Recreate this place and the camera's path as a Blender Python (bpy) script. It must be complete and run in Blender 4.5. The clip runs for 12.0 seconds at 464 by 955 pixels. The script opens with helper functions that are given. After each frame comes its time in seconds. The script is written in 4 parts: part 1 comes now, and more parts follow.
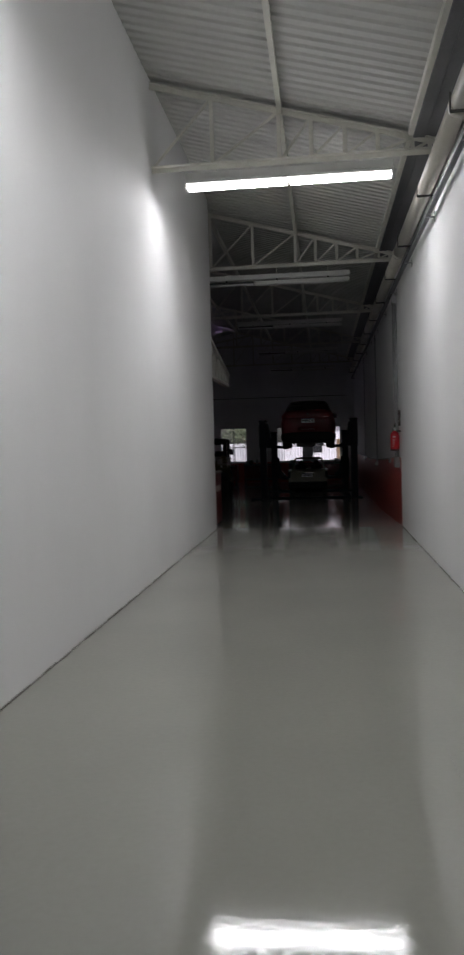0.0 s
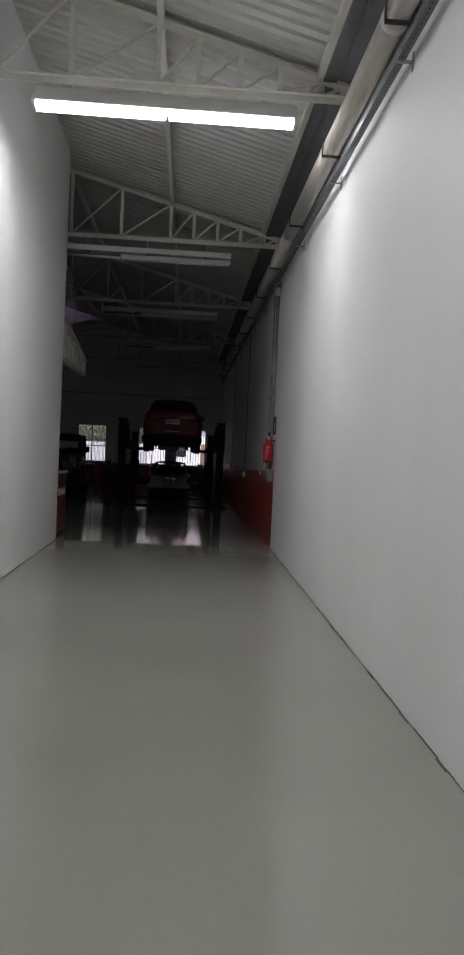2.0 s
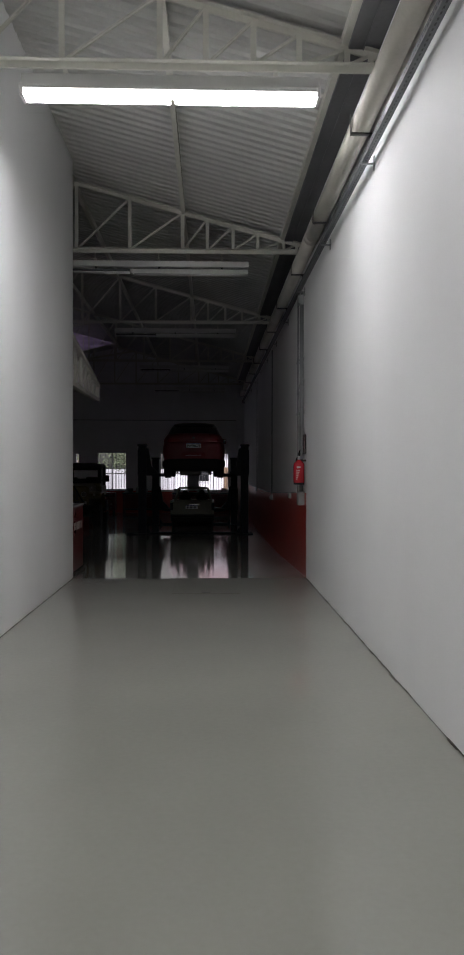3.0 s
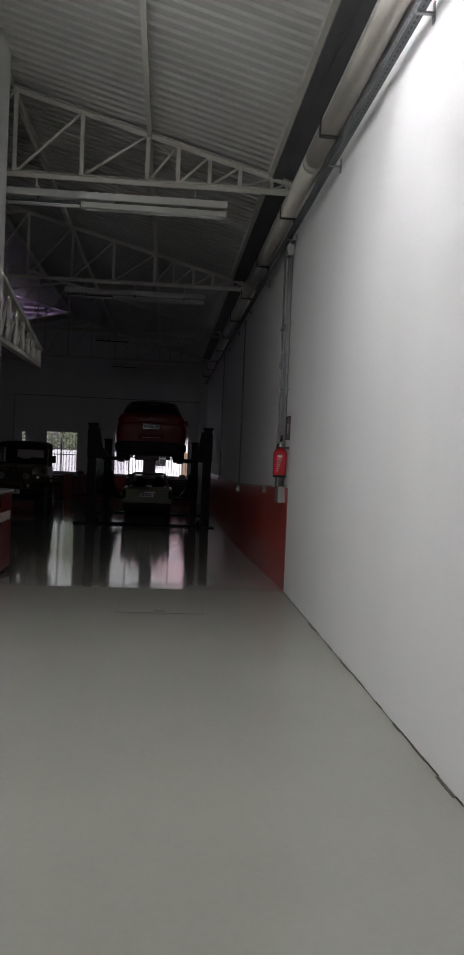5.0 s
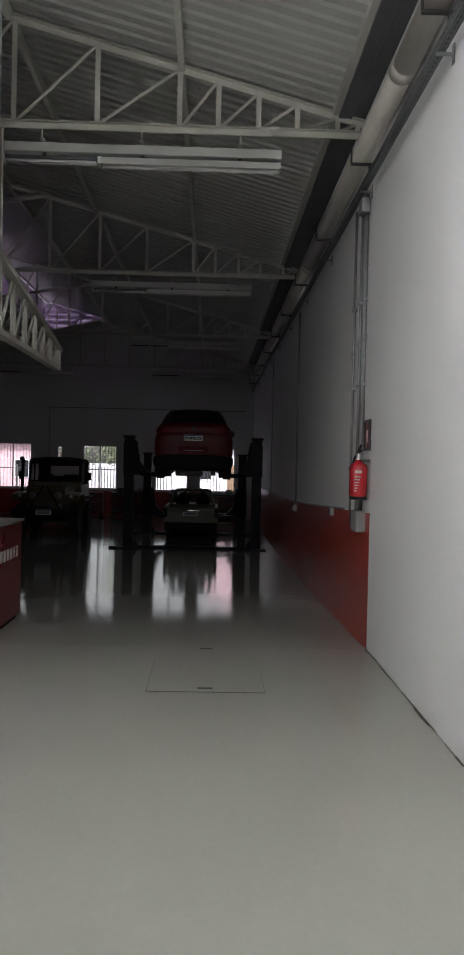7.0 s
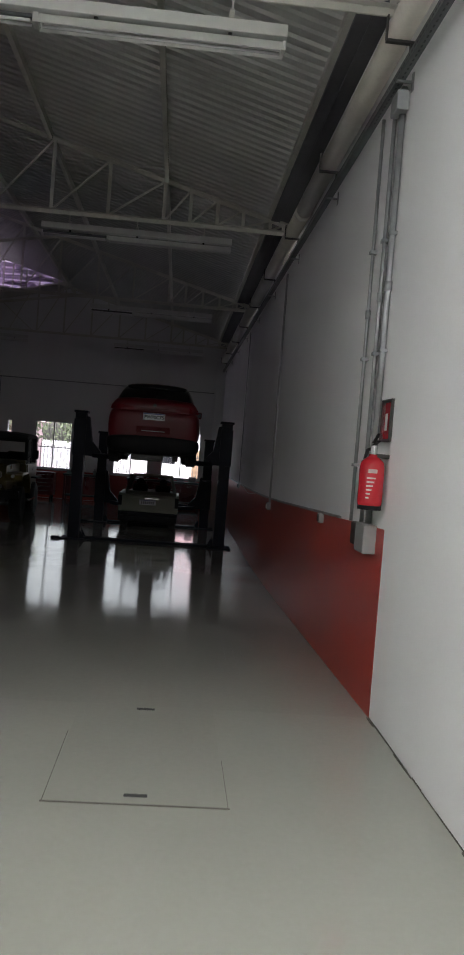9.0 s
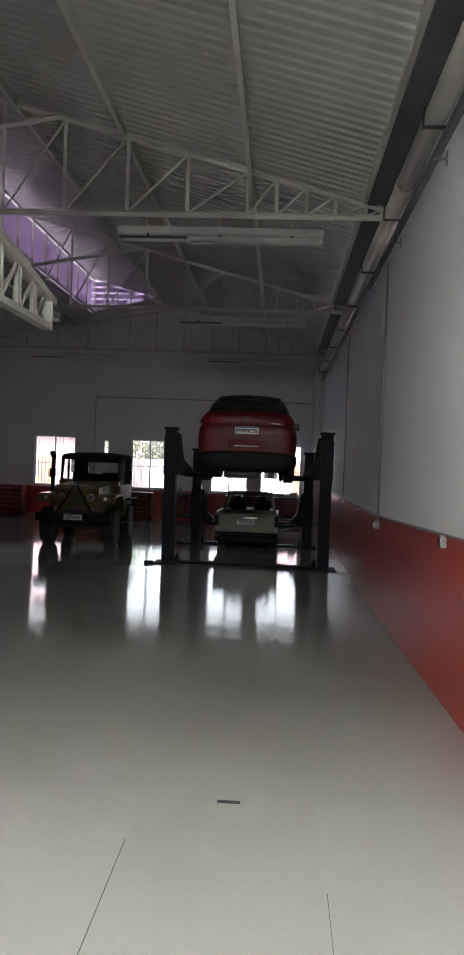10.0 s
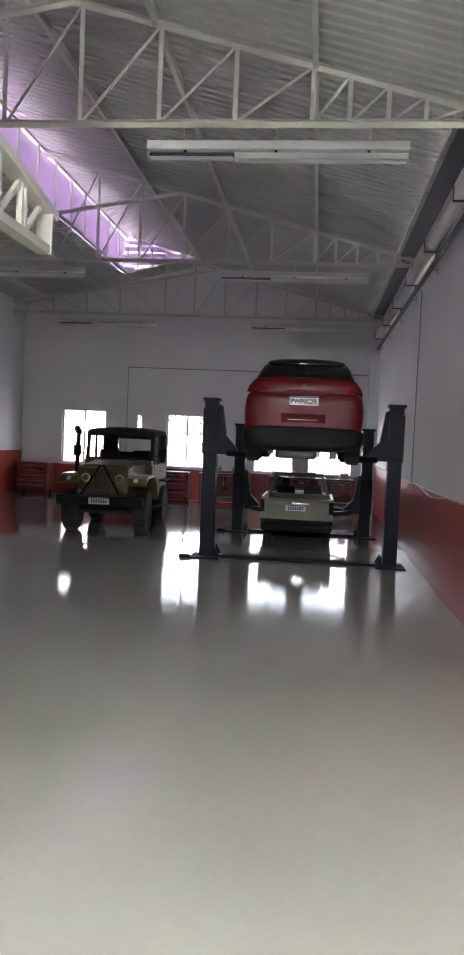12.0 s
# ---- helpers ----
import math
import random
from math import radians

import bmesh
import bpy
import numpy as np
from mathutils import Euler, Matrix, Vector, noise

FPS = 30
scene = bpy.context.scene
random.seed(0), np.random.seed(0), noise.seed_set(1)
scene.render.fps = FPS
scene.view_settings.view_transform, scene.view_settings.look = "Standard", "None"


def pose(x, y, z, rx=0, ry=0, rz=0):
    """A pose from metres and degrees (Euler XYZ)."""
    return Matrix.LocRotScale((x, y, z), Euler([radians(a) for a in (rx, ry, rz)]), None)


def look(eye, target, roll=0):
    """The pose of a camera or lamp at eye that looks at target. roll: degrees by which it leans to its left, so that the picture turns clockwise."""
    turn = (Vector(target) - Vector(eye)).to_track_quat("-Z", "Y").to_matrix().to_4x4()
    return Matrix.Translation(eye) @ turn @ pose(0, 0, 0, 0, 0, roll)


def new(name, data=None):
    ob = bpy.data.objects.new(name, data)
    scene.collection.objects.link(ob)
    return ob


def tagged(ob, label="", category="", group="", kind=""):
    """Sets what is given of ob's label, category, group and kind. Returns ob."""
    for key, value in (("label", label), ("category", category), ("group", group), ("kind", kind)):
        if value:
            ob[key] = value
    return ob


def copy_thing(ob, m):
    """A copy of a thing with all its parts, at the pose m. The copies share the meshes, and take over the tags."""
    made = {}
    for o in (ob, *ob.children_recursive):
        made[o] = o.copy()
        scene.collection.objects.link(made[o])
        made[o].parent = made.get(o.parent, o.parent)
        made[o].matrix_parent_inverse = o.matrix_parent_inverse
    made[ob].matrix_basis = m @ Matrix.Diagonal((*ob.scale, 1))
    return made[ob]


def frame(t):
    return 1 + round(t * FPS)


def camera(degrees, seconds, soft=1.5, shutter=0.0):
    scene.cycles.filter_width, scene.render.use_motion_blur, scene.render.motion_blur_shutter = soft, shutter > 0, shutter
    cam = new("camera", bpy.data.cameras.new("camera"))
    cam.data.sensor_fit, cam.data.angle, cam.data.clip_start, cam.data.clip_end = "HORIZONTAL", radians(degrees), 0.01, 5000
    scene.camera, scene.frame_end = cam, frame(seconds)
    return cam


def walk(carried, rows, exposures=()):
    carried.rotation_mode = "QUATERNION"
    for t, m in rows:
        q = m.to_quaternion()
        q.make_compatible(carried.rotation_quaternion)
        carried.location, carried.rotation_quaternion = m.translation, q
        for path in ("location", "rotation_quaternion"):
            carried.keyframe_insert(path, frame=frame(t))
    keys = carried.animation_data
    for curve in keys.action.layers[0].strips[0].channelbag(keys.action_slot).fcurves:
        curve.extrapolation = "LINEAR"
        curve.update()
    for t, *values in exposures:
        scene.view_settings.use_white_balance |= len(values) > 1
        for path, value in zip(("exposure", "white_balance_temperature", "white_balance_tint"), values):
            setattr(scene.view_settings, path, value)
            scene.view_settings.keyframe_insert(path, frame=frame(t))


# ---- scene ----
# ---- camera and walk: seconds, x, y, z, pitch, roll, yaw ----
cam = camera(33.24, 12.0, soft=1.8, shutter=0.3)
ROWS = [
    (0, -0.002, 0.231, 1.691, -2.55, 1.65, 6.66),
    (0.5, -0.051, 0.823, 1.700, -4.56, -2.90, 2.45),
    (1, -0.017, 1.234, 1.674, -2.81, -0.27, -1.19),
    (1.5, 0.024, 1.812, 1.699, -3.41, -2.91, -0.27),
    (2, 0.001, 2.326, 1.687, -2.25, -2.79, -3.29),
    (2.5, -0.014, 2.844, 1.695, 1.48, -0.27, -1.77),
    (2.7, -0.018, 3.057, 1.700, 0.36, -0.07, -1.68),
    (4.3, -0.069, 4.887, 1.703, -1.87, -1.16, -1.57),
    (4.5, -0.075, 5.128, 1.694, -0.56, -2.89, -2.16),
    (5, -0.066, 5.696, 1.697, -1.60, -2.45, -4.84),
    (5.5, -0.020, 6.274, 1.771, 0.24, -1.98, -5.73),
    (6, -0.146, 6.794, 1.713, -0.02, -2.34, -4.43),
    (6.5, -0.074, 7.353, 1.716, -0.88, -2.26, -4.25),
    (7, -0.054, 7.942, 1.756, -0.91, -1.26, -1.51),
    (7.5, -0.071, 8.527, 1.736, -2.01, -2.60, -1.45),
    (7.7, -0.056, 8.771, 1.746, -2.90, -3.47, -1.88),
    (9.3, 0.059, 10.451, 1.780, -0.93, -4.39, -4.16),
    (9.5, 0.146, 10.690, 1.790, -0.38, -1.81, -1.00),
    (10, 0.134, 11.293, 1.788, -1.21, -2.15, 3.56),
    (10.5, 0.042, 11.874, 1.791, -2.67, -3.91, 2.13),
    (11, 0.076, 12.411, 1.821, -1.77, -3.11, 2.23),
    (11.5, -0.018, 13.062, 1.784, -2.33, -1.85, 4.53),
    (12, -0.231, 13.518, 1.775, -3.00, -2.49, 6.29),
]
EXPOSURES = [(0.0, -0.32, 6250, 20), (2.5, -0.2, 6250, 20), (4.5, -0.03, 6250, 20), (5.5, 0.12, 6300, 20), (6.5, 0.36, 6300, 19), (7.5, 0.84, 6300, 18), (9.5, 1.68, 6300, 16), (10.0, 2.38, 6300, 16), (10.5, 2.95, 6300, 16), (11.0, 3.18, 6300, 16), (11.5, 3.4, 6300, 16), (12.0, 3.8, 6300, 17)]
walk(cam, [(t, pose(x, y, z, 90 + pitch, roll, yaw)) for t, x, y, z, pitch, roll, yaw in ROWS], EXPOSURES)

# ---- plan ----
XR, XL, XH = 1.48, -2.12, -9.45        # right wall, corridor's left wall, hall's left wall
Y0, YP, YL, YB = -4.0, 15.394, 15.4, 37.06  # rear end, end of white paint, end of left wall, back wall
YE, YR, FALL = 19.6, 25.4, 0.0334       # where the floor's ramp eases, its foot, its fall
ZH = -FALL * ((YE + YR) / 2 - YP)       # the hall's lower floor
ZW = 1.321                              # top of the red paint above the floor
RIDGE, MON, MY0, MY1 = -3.98, -6.12, 17.2, 36.0  # ridge, louvre line, louvre's run
TRUSS_Y = [4.4, 10.28, 16.12, 22.29, 29.1, 36.1]
SLOPE, SLOPE_L = 0.265, 0.235


def floor_z(y):
    """Level corridor, a gentle ramp down past its end, then the hall's level floor."""
    if y < YE:
        return -FALL * max(0.0, y - YP)
    e = min(y, YR) - YE
    return -FALL * (YE - YP + e - e * e / (2 * (YR - YE)))


def chord_z(x):
    return 5.375 + SLOPE * (1.378 - x)


def roof_z(x):
    return chord_z(x) + 0.1


def left_z(x):
    return roof_z(RIDGE) - SLOPE_L * (RIDGE - x)


# ---- world, sun, lamps ----
world = bpy.data.worlds.new("sky")
scene.world = world
world.use_nodes = True
wn = world.node_tree.nodes
sky = wn.new("ShaderNodeTexSky")
sky.sky_type, sky.sun_disc = "NISHITA", False
sky.sun_elevation, sky.sun_rotation = radians(48), radians(150)
sky.air_density, sky.dust_density = 1.4, 4.0
soft = wn.new("ShaderNodeHueSaturation")
soft.inputs["Saturation"].default_value = 0.45
world.node_tree.links.new(sky.outputs["Color"], soft.inputs["Color"])
world.node_tree.links.new(soft.outputs["Color"], wn["Background"].inputs["Color"])
wn["Background"].inputs["Strength"].default_value = 0.15
sun = new("sun", bpy.data.lights.new("sun", "SUN"))
sun.data.energy, sun.data.angle, sun.data.color = 5.0, radians(12), (1.0, 0.97, 0.94)
sun.matrix_world = look((0, 0, 30), (0 + 10, 17, 30 - 22))
PANEL, EDGE = 54.0, 7.5  # lit diffusers, below and on the flanks


# ---- materials ----
def nodes_of(name, rough=0.5, metal=0.0, spec=0.5):
    m = bpy.data.materials.new(name)
    m.use_nodes = True
    nt = m.node_tree
    b = nt.nodes["Principled BSDF"]
    b.inputs["Roughness"].default_value = rough
    b.inputs["Metallic"].default_value = metal
    b.inputs["Specular IOR Level"].default_value = spec
    return m, nt, b


def surface(name, color, rough=0.5, metal=0.0, spec=0.5, var=0.15, fine=30.0, coarse=1.2, bump=0.0, rough_var=0.1, streak=None, coat=0.0, stain=None):
    """A procedural surface: colour varied at two scales, roughness varied, optional fine relief and stains."""
    m, nt, b = nodes_of(name, rough, metal, spec)
    L = nt.links.new
    tc = nt.nodes.new("ShaderNodeTexCoord")
    mp = nt.nodes.new("ShaderNodeMapping")
    if streak:
        mp.inputs["Scale"].default_value = streak
    L(tc.outputs["Object"], mp.inputs["Vector"])
    n1 = nt.nodes.new("ShaderNodeTexNoise")
    n1.inputs["Scale"].default_value, n1.inputs["Detail"].default_value = coarse, 6.0
    n2 = nt.nodes.new("ShaderNodeTexNoise")
    n2.inputs["Scale"].default_value, n2.inputs["Detail"].default_value = fine, 4.0
    L(mp.outputs["Vector"], n1.inputs["Vector"])
    L(tc.outputs["Object"], n2.inputs["Vector"])
    mixn = nt.nodes.new("ShaderNodeMath")
    mixn.operation = "MULTIPLY_ADD"
    mixn.inputs[1].default_value = 0.35
    L(n2.outputs["Fac"], mixn.inputs[0])
    L(n1.outputs["Fac"], mixn.inputs[2])
    ramp = nt.nodes.new("ShaderNodeValToRGB")
    ramp.color_ramp.elements[0].position, ramp.color_ramp.elements[1].position = 0.4, 0.95
    dark = stain or tuple(c * (1 - var) for c in color)
    ramp.color_ramp.elements[0].color = (*dark, 1)
    ramp.color_ramp.elements[1].color = (*(min(1, c * (1 + var * 0.5)) for c in color), 1)
    L(mixn.outputs[0], ramp.inputs["Fac"])
    L(ramp.outputs["Color"], b.inputs["Base Color"])
    rr = nt.nodes.new("ShaderNodeMapRange")
    rr.inputs["To Min"].default_value, rr.inputs["To Max"].default_value = max(0.02, rough - rough_var), min(1, rough + rough_var)
    L(n1.outputs["Fac"], rr.inputs["Value"])
    L(rr.outputs["Result"], b.inputs["Roughness"])
    if coat:
        b.inputs["Coat Weight"].default_value, b.inputs["Coat Roughness"].default_value = coat, 0.06
    if bump:
        bn = nt.nodes.new("ShaderNodeBump")
        bn.inputs["Strength"].default_value, bn.inputs["Distance"].default_value = bump, 0.01
        L(mixn.outputs[0], bn.inputs["Height"])
        L(bn.outputs["Normal"], b.inputs["Normal"])
    return m


def glow(name, color, strength):
    m, nt, b = nodes_of(name, 0.4)
    b.inputs["Base Color"].default_value = (0.9, 0.9, 0.9, 1)
    b.inputs["Emission Color"].default_value = (*color, 1)
    b.inputs["Emission Strength"].default_value = strength
    return m


def glass(name, color=(1, 1, 1), rough=0.0):
    m, nt, b = nodes_of(name, rough)
    b.inputs["Base Color"].default_value = (*color, 1)
    b.inputs["Transmission Weight"].default_value = 1.0
    b.inputs["IOR"].default_value = 1.1
    return m


M = {
    "floor": surface("epoxy_floor", (0.325, 0.323, 0.285), 0.07, var=0.1, fine=26.0, coarse=0.5, bump=0.11, rough_var=0.025, spec=0.56),
    "plaster": surface("white_plaster", (0.83, 0.83, 0.825), 0.62, var=0.06, fine=60.0, coarse=0.7, bump=0.05, streak=(1, 1, 0.3)),
    "dirt": surface("joint_dirt", (0.09, 0.08, 0.065), 0.9, var=0.4, fine=40.0, coarse=4.0),
    "scuff": surface("scuffed_epoxy", (0.325, 0.322, 0.295), 0.1, var=0.15, rough_var=0.03),
    "red_paint": surface("red_gloss_paint", (0.44, 0.045, 0.03), 0.34, var=0.1, fine=14.0, coarse=1.5, rough_var=0.02),
    "roof": surface("roof_sheet", (0.55, 0.55, 0.52), 0.5, var=0.12, fine=20.0, coarse=0.8, metal=0.0),
    "steel": surface("painted_steel", (0.66, 0.65, 0.58), 0.45, var=0.14, fine=25.0, coarse=2.0),
    "gutter": surface("galvanised_gutter", (0.2, 0.2, 0.21), 0.5, metal=0.5, var=0.25, coarse=1.5),
    "cream": surface("cream_pvc_pipe", (0.6, 0.57, 0.5), 0.4, var=0.18, fine=30.0, coarse=1.6, bump=0.1),
    "conduit": surface("grey_conduit", (0.13, 0.135, 0.14), 0.45, metal=0.3, var=0.25, coarse=4.0),
    "galv": surface("galvanised_pipe", (0.36, 0.37, 0.37), 0.45, metal=0.6, var=0.2, coarse=5.0),
    "dark_metal": surface("dark_bracket", (0.06, 0.058, 0.055), 0.5, metal=0.3, var=0.3),
    "housing": surface("lamp_housing", (0.72, 0.72, 0.69), 0.4, var=0.08),
    "tube_off": surface("tube_glass", (0.8, 0.8, 0.8), 0.15, var=0.03),
    "panel_lit": glow("diffuser_lit", (0.97, 1.0, 0.94), PANEL),
    "edge_lit": glow("diffuser_edge_lit", (0.97, 1.0, 0.94), EDGE),
    "lift": surface("lift_paint", (0.009, 0.011, 0.019), 0.5, spec=0.17, var=0.35, coarse=3.0),
    "rubber": surface("black_rubber", (0.02, 0.02, 0.02), 0.75, var=0.3, coarse=8.0, bump=0.1),
    "car_red": surface("red_car_paint", (0.115, 0.004, 0.008), 0.42, spec=0.2, var=0.06, coat=0.08, rough_var=0.03),
    "black_plastic": surface("black_plastic", (0.009, 0.009, 0.01), 0.6, spec=0.18, var=0.25, coarse=6.0),
    "car_glass": surface("tinted_car_glass", (0.012, 0.013, 0.015), 0.06, var=0.05, rough_var=0.02),
    "tail_red": surface("tail_lamp_red", (0.16, 0.006, 0.009), 0.12, var=0.1, rough_var=0.03),
    "lens": surface("lamp_lens_glass", (0.22, 0.21, 0.18), 0.12, var=0.15, rough_var=0.04),
    "plate": surface("plate_white", (0.74, 0.75, 0.74), 0.4, var=0.06),
    "plate_blue": surface("plate_blue_band", (0.03, 0.06, 0.25), 0.4, var=0.05),
    "ink": surface("plate_ink", (0.03, 0.03, 0.035), 0.5, var=0.1),
    "chrome": surface("chrome", (0.75, 0.75, 0.75), 0.12, metal=1.0, var=0.05, rough_var=0.04),
    "alloy": surface("alloy_rim", (0.4, 0.4, 0.41), 0.3, metal=0.9, var=0.1),
    "olive": surface("olive_paint", (0.105, 0.082, 0.018), 0.32, var=0.25, coarse=2.5, coat=0.3),
    "sage": surface("sage_grey_paint", (0.2, 0.2, 0.14), 0.4, var=0.15, coarse=2.5),
    "canvas": surface("black_canvas", (0.02, 0.02, 0.022), 0.85, var=0.3, fine=80.0, coarse=5.0, bump=0.1),
    "clear": glass("clear_glass"),
    "ext_red": surface("extinguisher_red", (0.5, 0.018, 0.028), 0.25, var=0.08, coat=0.6, rough_var=0.04),
    "label": surface("paper_label", (0.7, 0.66, 0.62), 0.5, var=0.1),
    "faded": surface("faded_print", (0.52, 0.38, 0.37), 0.5, var=0.2, fine=60.0),
    "grey_box": surface("grey_plastic_box", (0.3, 0.3, 0.29), 0.5, var=0.1),
    "frame_white": surface("window_frame_paint", (0.7, 0.7, 0.7), 0.4, var=0.08),
    "red_metal": surface("red_cabinet_enamel", (0.15, 0.016, 0.018), 0.3, var=0.15, coarse=2.0),
    "wood": surface("bench_wood", (0.2, 0.13, 0.075), 0.6, var=0.35, coarse=2.0, streak=(0.4, 4, 4)),
    "yard": surface("yard_gravel", (0.42, 0.42, 0.43), 0.9, var=0.3, fine=12.0, coarse=0.4, bump=0.2),
    "render_wall": surface("outer_render", (0.68, 0.68, 0.72), 0.8, var=0.2, coarse=0.8),
    "tile": surface("roof_tile", (0.45, 0.32, 0.34), 0.8, var=0.25, coarse=3.0),
    "leaf": surface("leaves", (0.11, 0.14, 0.075), 0.6, var=0.5, coarse=3.0),
    "bark": surface("bark", (0.12, 0.09, 0.06), 0.9, var=0.4, coarse=6.0, bump=0.3),
}


def louvre_material(name, share):
    m, nt, b = nodes_of(name, 0.35)
    b.inputs["Base Color"].default_value = (0.55, 0.5, 0.58, 1)
    tr = nt.nodes.new("ShaderNodeBsdfTranslucent")
    tr.inputs["Color"].default_value = (0.72, 0.625, 0.76, 1)
    mx = nt.nodes.new("ShaderNodeMixShader")
    mx.inputs["Fac"].default_value = share
    nt.links.new(b.outputs["BSDF"], mx.inputs[1])
    nt.links.new(tr.outputs["BSDF"], mx.inputs[2])
    nt.links.new(mx.outputs["Shader"], nt.nodes["Material Output"].inputs["Surface"])
    return m


M["louvre"] = louvre_material("violet_translucent_blade", 0.4)
# for the added sheets that tint the daylight behind the blades
M["louvre_sheet"] = louvre_material("violet_translucent_sheet", 0.72)


def add_waves(m, scale, strength):
    """Long shallow waves under a surface's fine relief, as in a trowelled floor."""
    nt = m.node_tree
    fine = [n for n in nt.nodes if n.type == "BUMP"][0]
    wave, low = nt.nodes.new("ShaderNodeTexNoise"), nt.nodes.new("ShaderNodeBump")
    wave.inputs["Scale"].default_value, wave.inputs["Detail"].default_value = scale, 1.0
    low.inputs["Strength"].default_value, low.inputs["Distance"].default_value = strength, 0.01
    tc = [n for n in nt.nodes if n.type == "TEX_COORD"][0]
    nt.links.new(tc.outputs["Object"], wave.inputs["Vector"])
    nt.links.new(wave.outputs["Fac"], low.inputs["Height"])
    nt.links.new(low.outputs["Normal"], fine.inputs["Normal"])


add_waves(M["floor"], 1.6, 0.12)


# ---- mesh helpers ----
def box(bm, x0, x1, y0, y1, z0, z1, bevel=0.0):
    r = bmesh.ops.create_cube(bm, size=1.0)
    for v in r["verts"]:
        v.co = Vector(((x0 + x1) / 2 + v.co.x * (x1 - x0), (y0 + y1) / 2 + v.co.y * (y1 - y0), (z0 + z1) / 2 + v.co.z * (z1 - z0)))
    if bevel:
        es = {e for v in r["verts"] for e in v.link_edges}
        bmesh.ops.bevel(bm, geom=list(es), offset=bevel, segments=2, affect="EDGES", profile=0.6)
    return bm


def bar(bm, p, q, w, h, bevel=0.0):
    """A box bar from p to q, w wide and h high."""
    p, q = Vector(p), Vector(q)
    d = q - p
    r = bmesh.ops.create_cube(bm, size=1.0)
    m = Matrix.Translation((p + q) / 2) @ d.to_track_quat("Y", "Z").to_matrix().to_4x4() @ Matrix.Diagonal((w, d.length, h, 1))
    bmesh.ops.transform(bm, matrix=m, verts=r["verts"])
    if bevel:
        bmesh.ops.bevel(bm, geom=list({e for v in r["verts"] for e in v.link_edges}), offset=bevel, segments=1, affect="EDGES")
    return bm


def angle_bar(bm, p, q, s=0.05, t=0.008):
    """Two angle irons back to back along p to q: a T section."""
    p, q = Vector(p), Vector(q)
    d = q - p
    rot = d.to_track_quat("Y", "Z").to_matrix().to_4x4()
    for sx, sz, ox, oz in ((s * 2, t, 0, s / 2), (t * 2.5, s, 0, 0)):
        r = bmesh.ops.create_cube(bm, size=1.0)
        m = Matrix.Translation((p + q) / 2) @ rot @ Matrix.Translation((ox, 0, oz)) @ Matrix.Diagonal((sx, d.length, sz, 1))
        bmesh.ops.transform(bm, matrix=m, verts=r["verts"])
    return bm


def rod(bm, p, q, r, seg=12, r2=None):
    p, q = Vector(p), Vector(q)
    d = q - p
    m = Matrix.Translation((p + q) / 2) @ d.to_track_quat("Z", "Y").to_matrix().to_4x4()
    bmesh.ops.create_cone(bm, cap_ends=True, segments=seg, radius1=r, radius2=r if r2 is None else r2, depth=d.length, matrix=m)
    return bm


def lathe(bm, profile, seg=24, m=None):
    """Turn a profile of (radius, height) round z."""
    rings = []
    for r, z in profile:
        rings.append([bm.verts.new((r * math.cos(2 * math.pi * i / seg), r * math.sin(2 * math.pi * i / seg), z)) for i in range(seg)])
    for a, b in zip(rings, rings[1:]):
        for i in range(seg):
            bm.faces.new((a[i], a[(i + 1) % seg], b[(i + 1) % seg], b[i]))
    for ring, flip in ((rings[0], True), (rings[-1], False)):
        if profile[0 if flip else -1][0] > 1e-4:
            bm.faces.new(ring[::-1] if flip else ring)
    if m is not None:
        bmesh.ops.transform(bm, matrix=m, verts=[v for ring in rings for v in ring])
    return bm


def loft(bm, sections, cap=True):
    """Join rings of equal length into a closed skin."""
    rings = [[bm.verts.new(p) for p in s] for s in sections]
    n = len(rings[0])
    for a, b in zip(rings, rings[1:]):
        for i in range(n):
            bm.faces.new((a[i], a[(i + 1) % n], b[(i + 1) % n], b[i]))
    if cap:
        bm.faces.new(rings[0][::-1])
        bm.faces.new(rings[-1])
    bmesh.ops.recalc_face_normals(bm, faces=bm.faces)
    return bm


def mesh_of(name, bm, material, smooth=False):
    me = bpy.data.meshes.new(name)
    bm.to_mesh(me)
    bm.free()
    me.materials.append(material)
    if smooth:
        for p in me.polygons:
            p.use_smooth = True
    return me


def part(name, bm, material, parent=None, label="", smooth=False, sub=0):
    ob = new(name, mesh_of(name, bm, material, smooth))
    if parent is not None:
        ob.parent = parent
    if label:
        ob["label"] = label
    if sub:
        md = ob.modifiers.new("subdivision", "SUBSURF")
        md.levels = md.render_levels = sub
    return ob


def thing(name, label, category, at=(0, 0, 0), turn=0, group=""):
    ob = new(name)
    ob.matrix_basis = pose(*at, 0, 0, turn)
    ob.empty_display_size = 0.2
    return tagged(ob, label, category, group)


def setting(name, bm, material, label):
    return tagged(part(name, bm, material), label, kind="structure")


B = bmesh.new

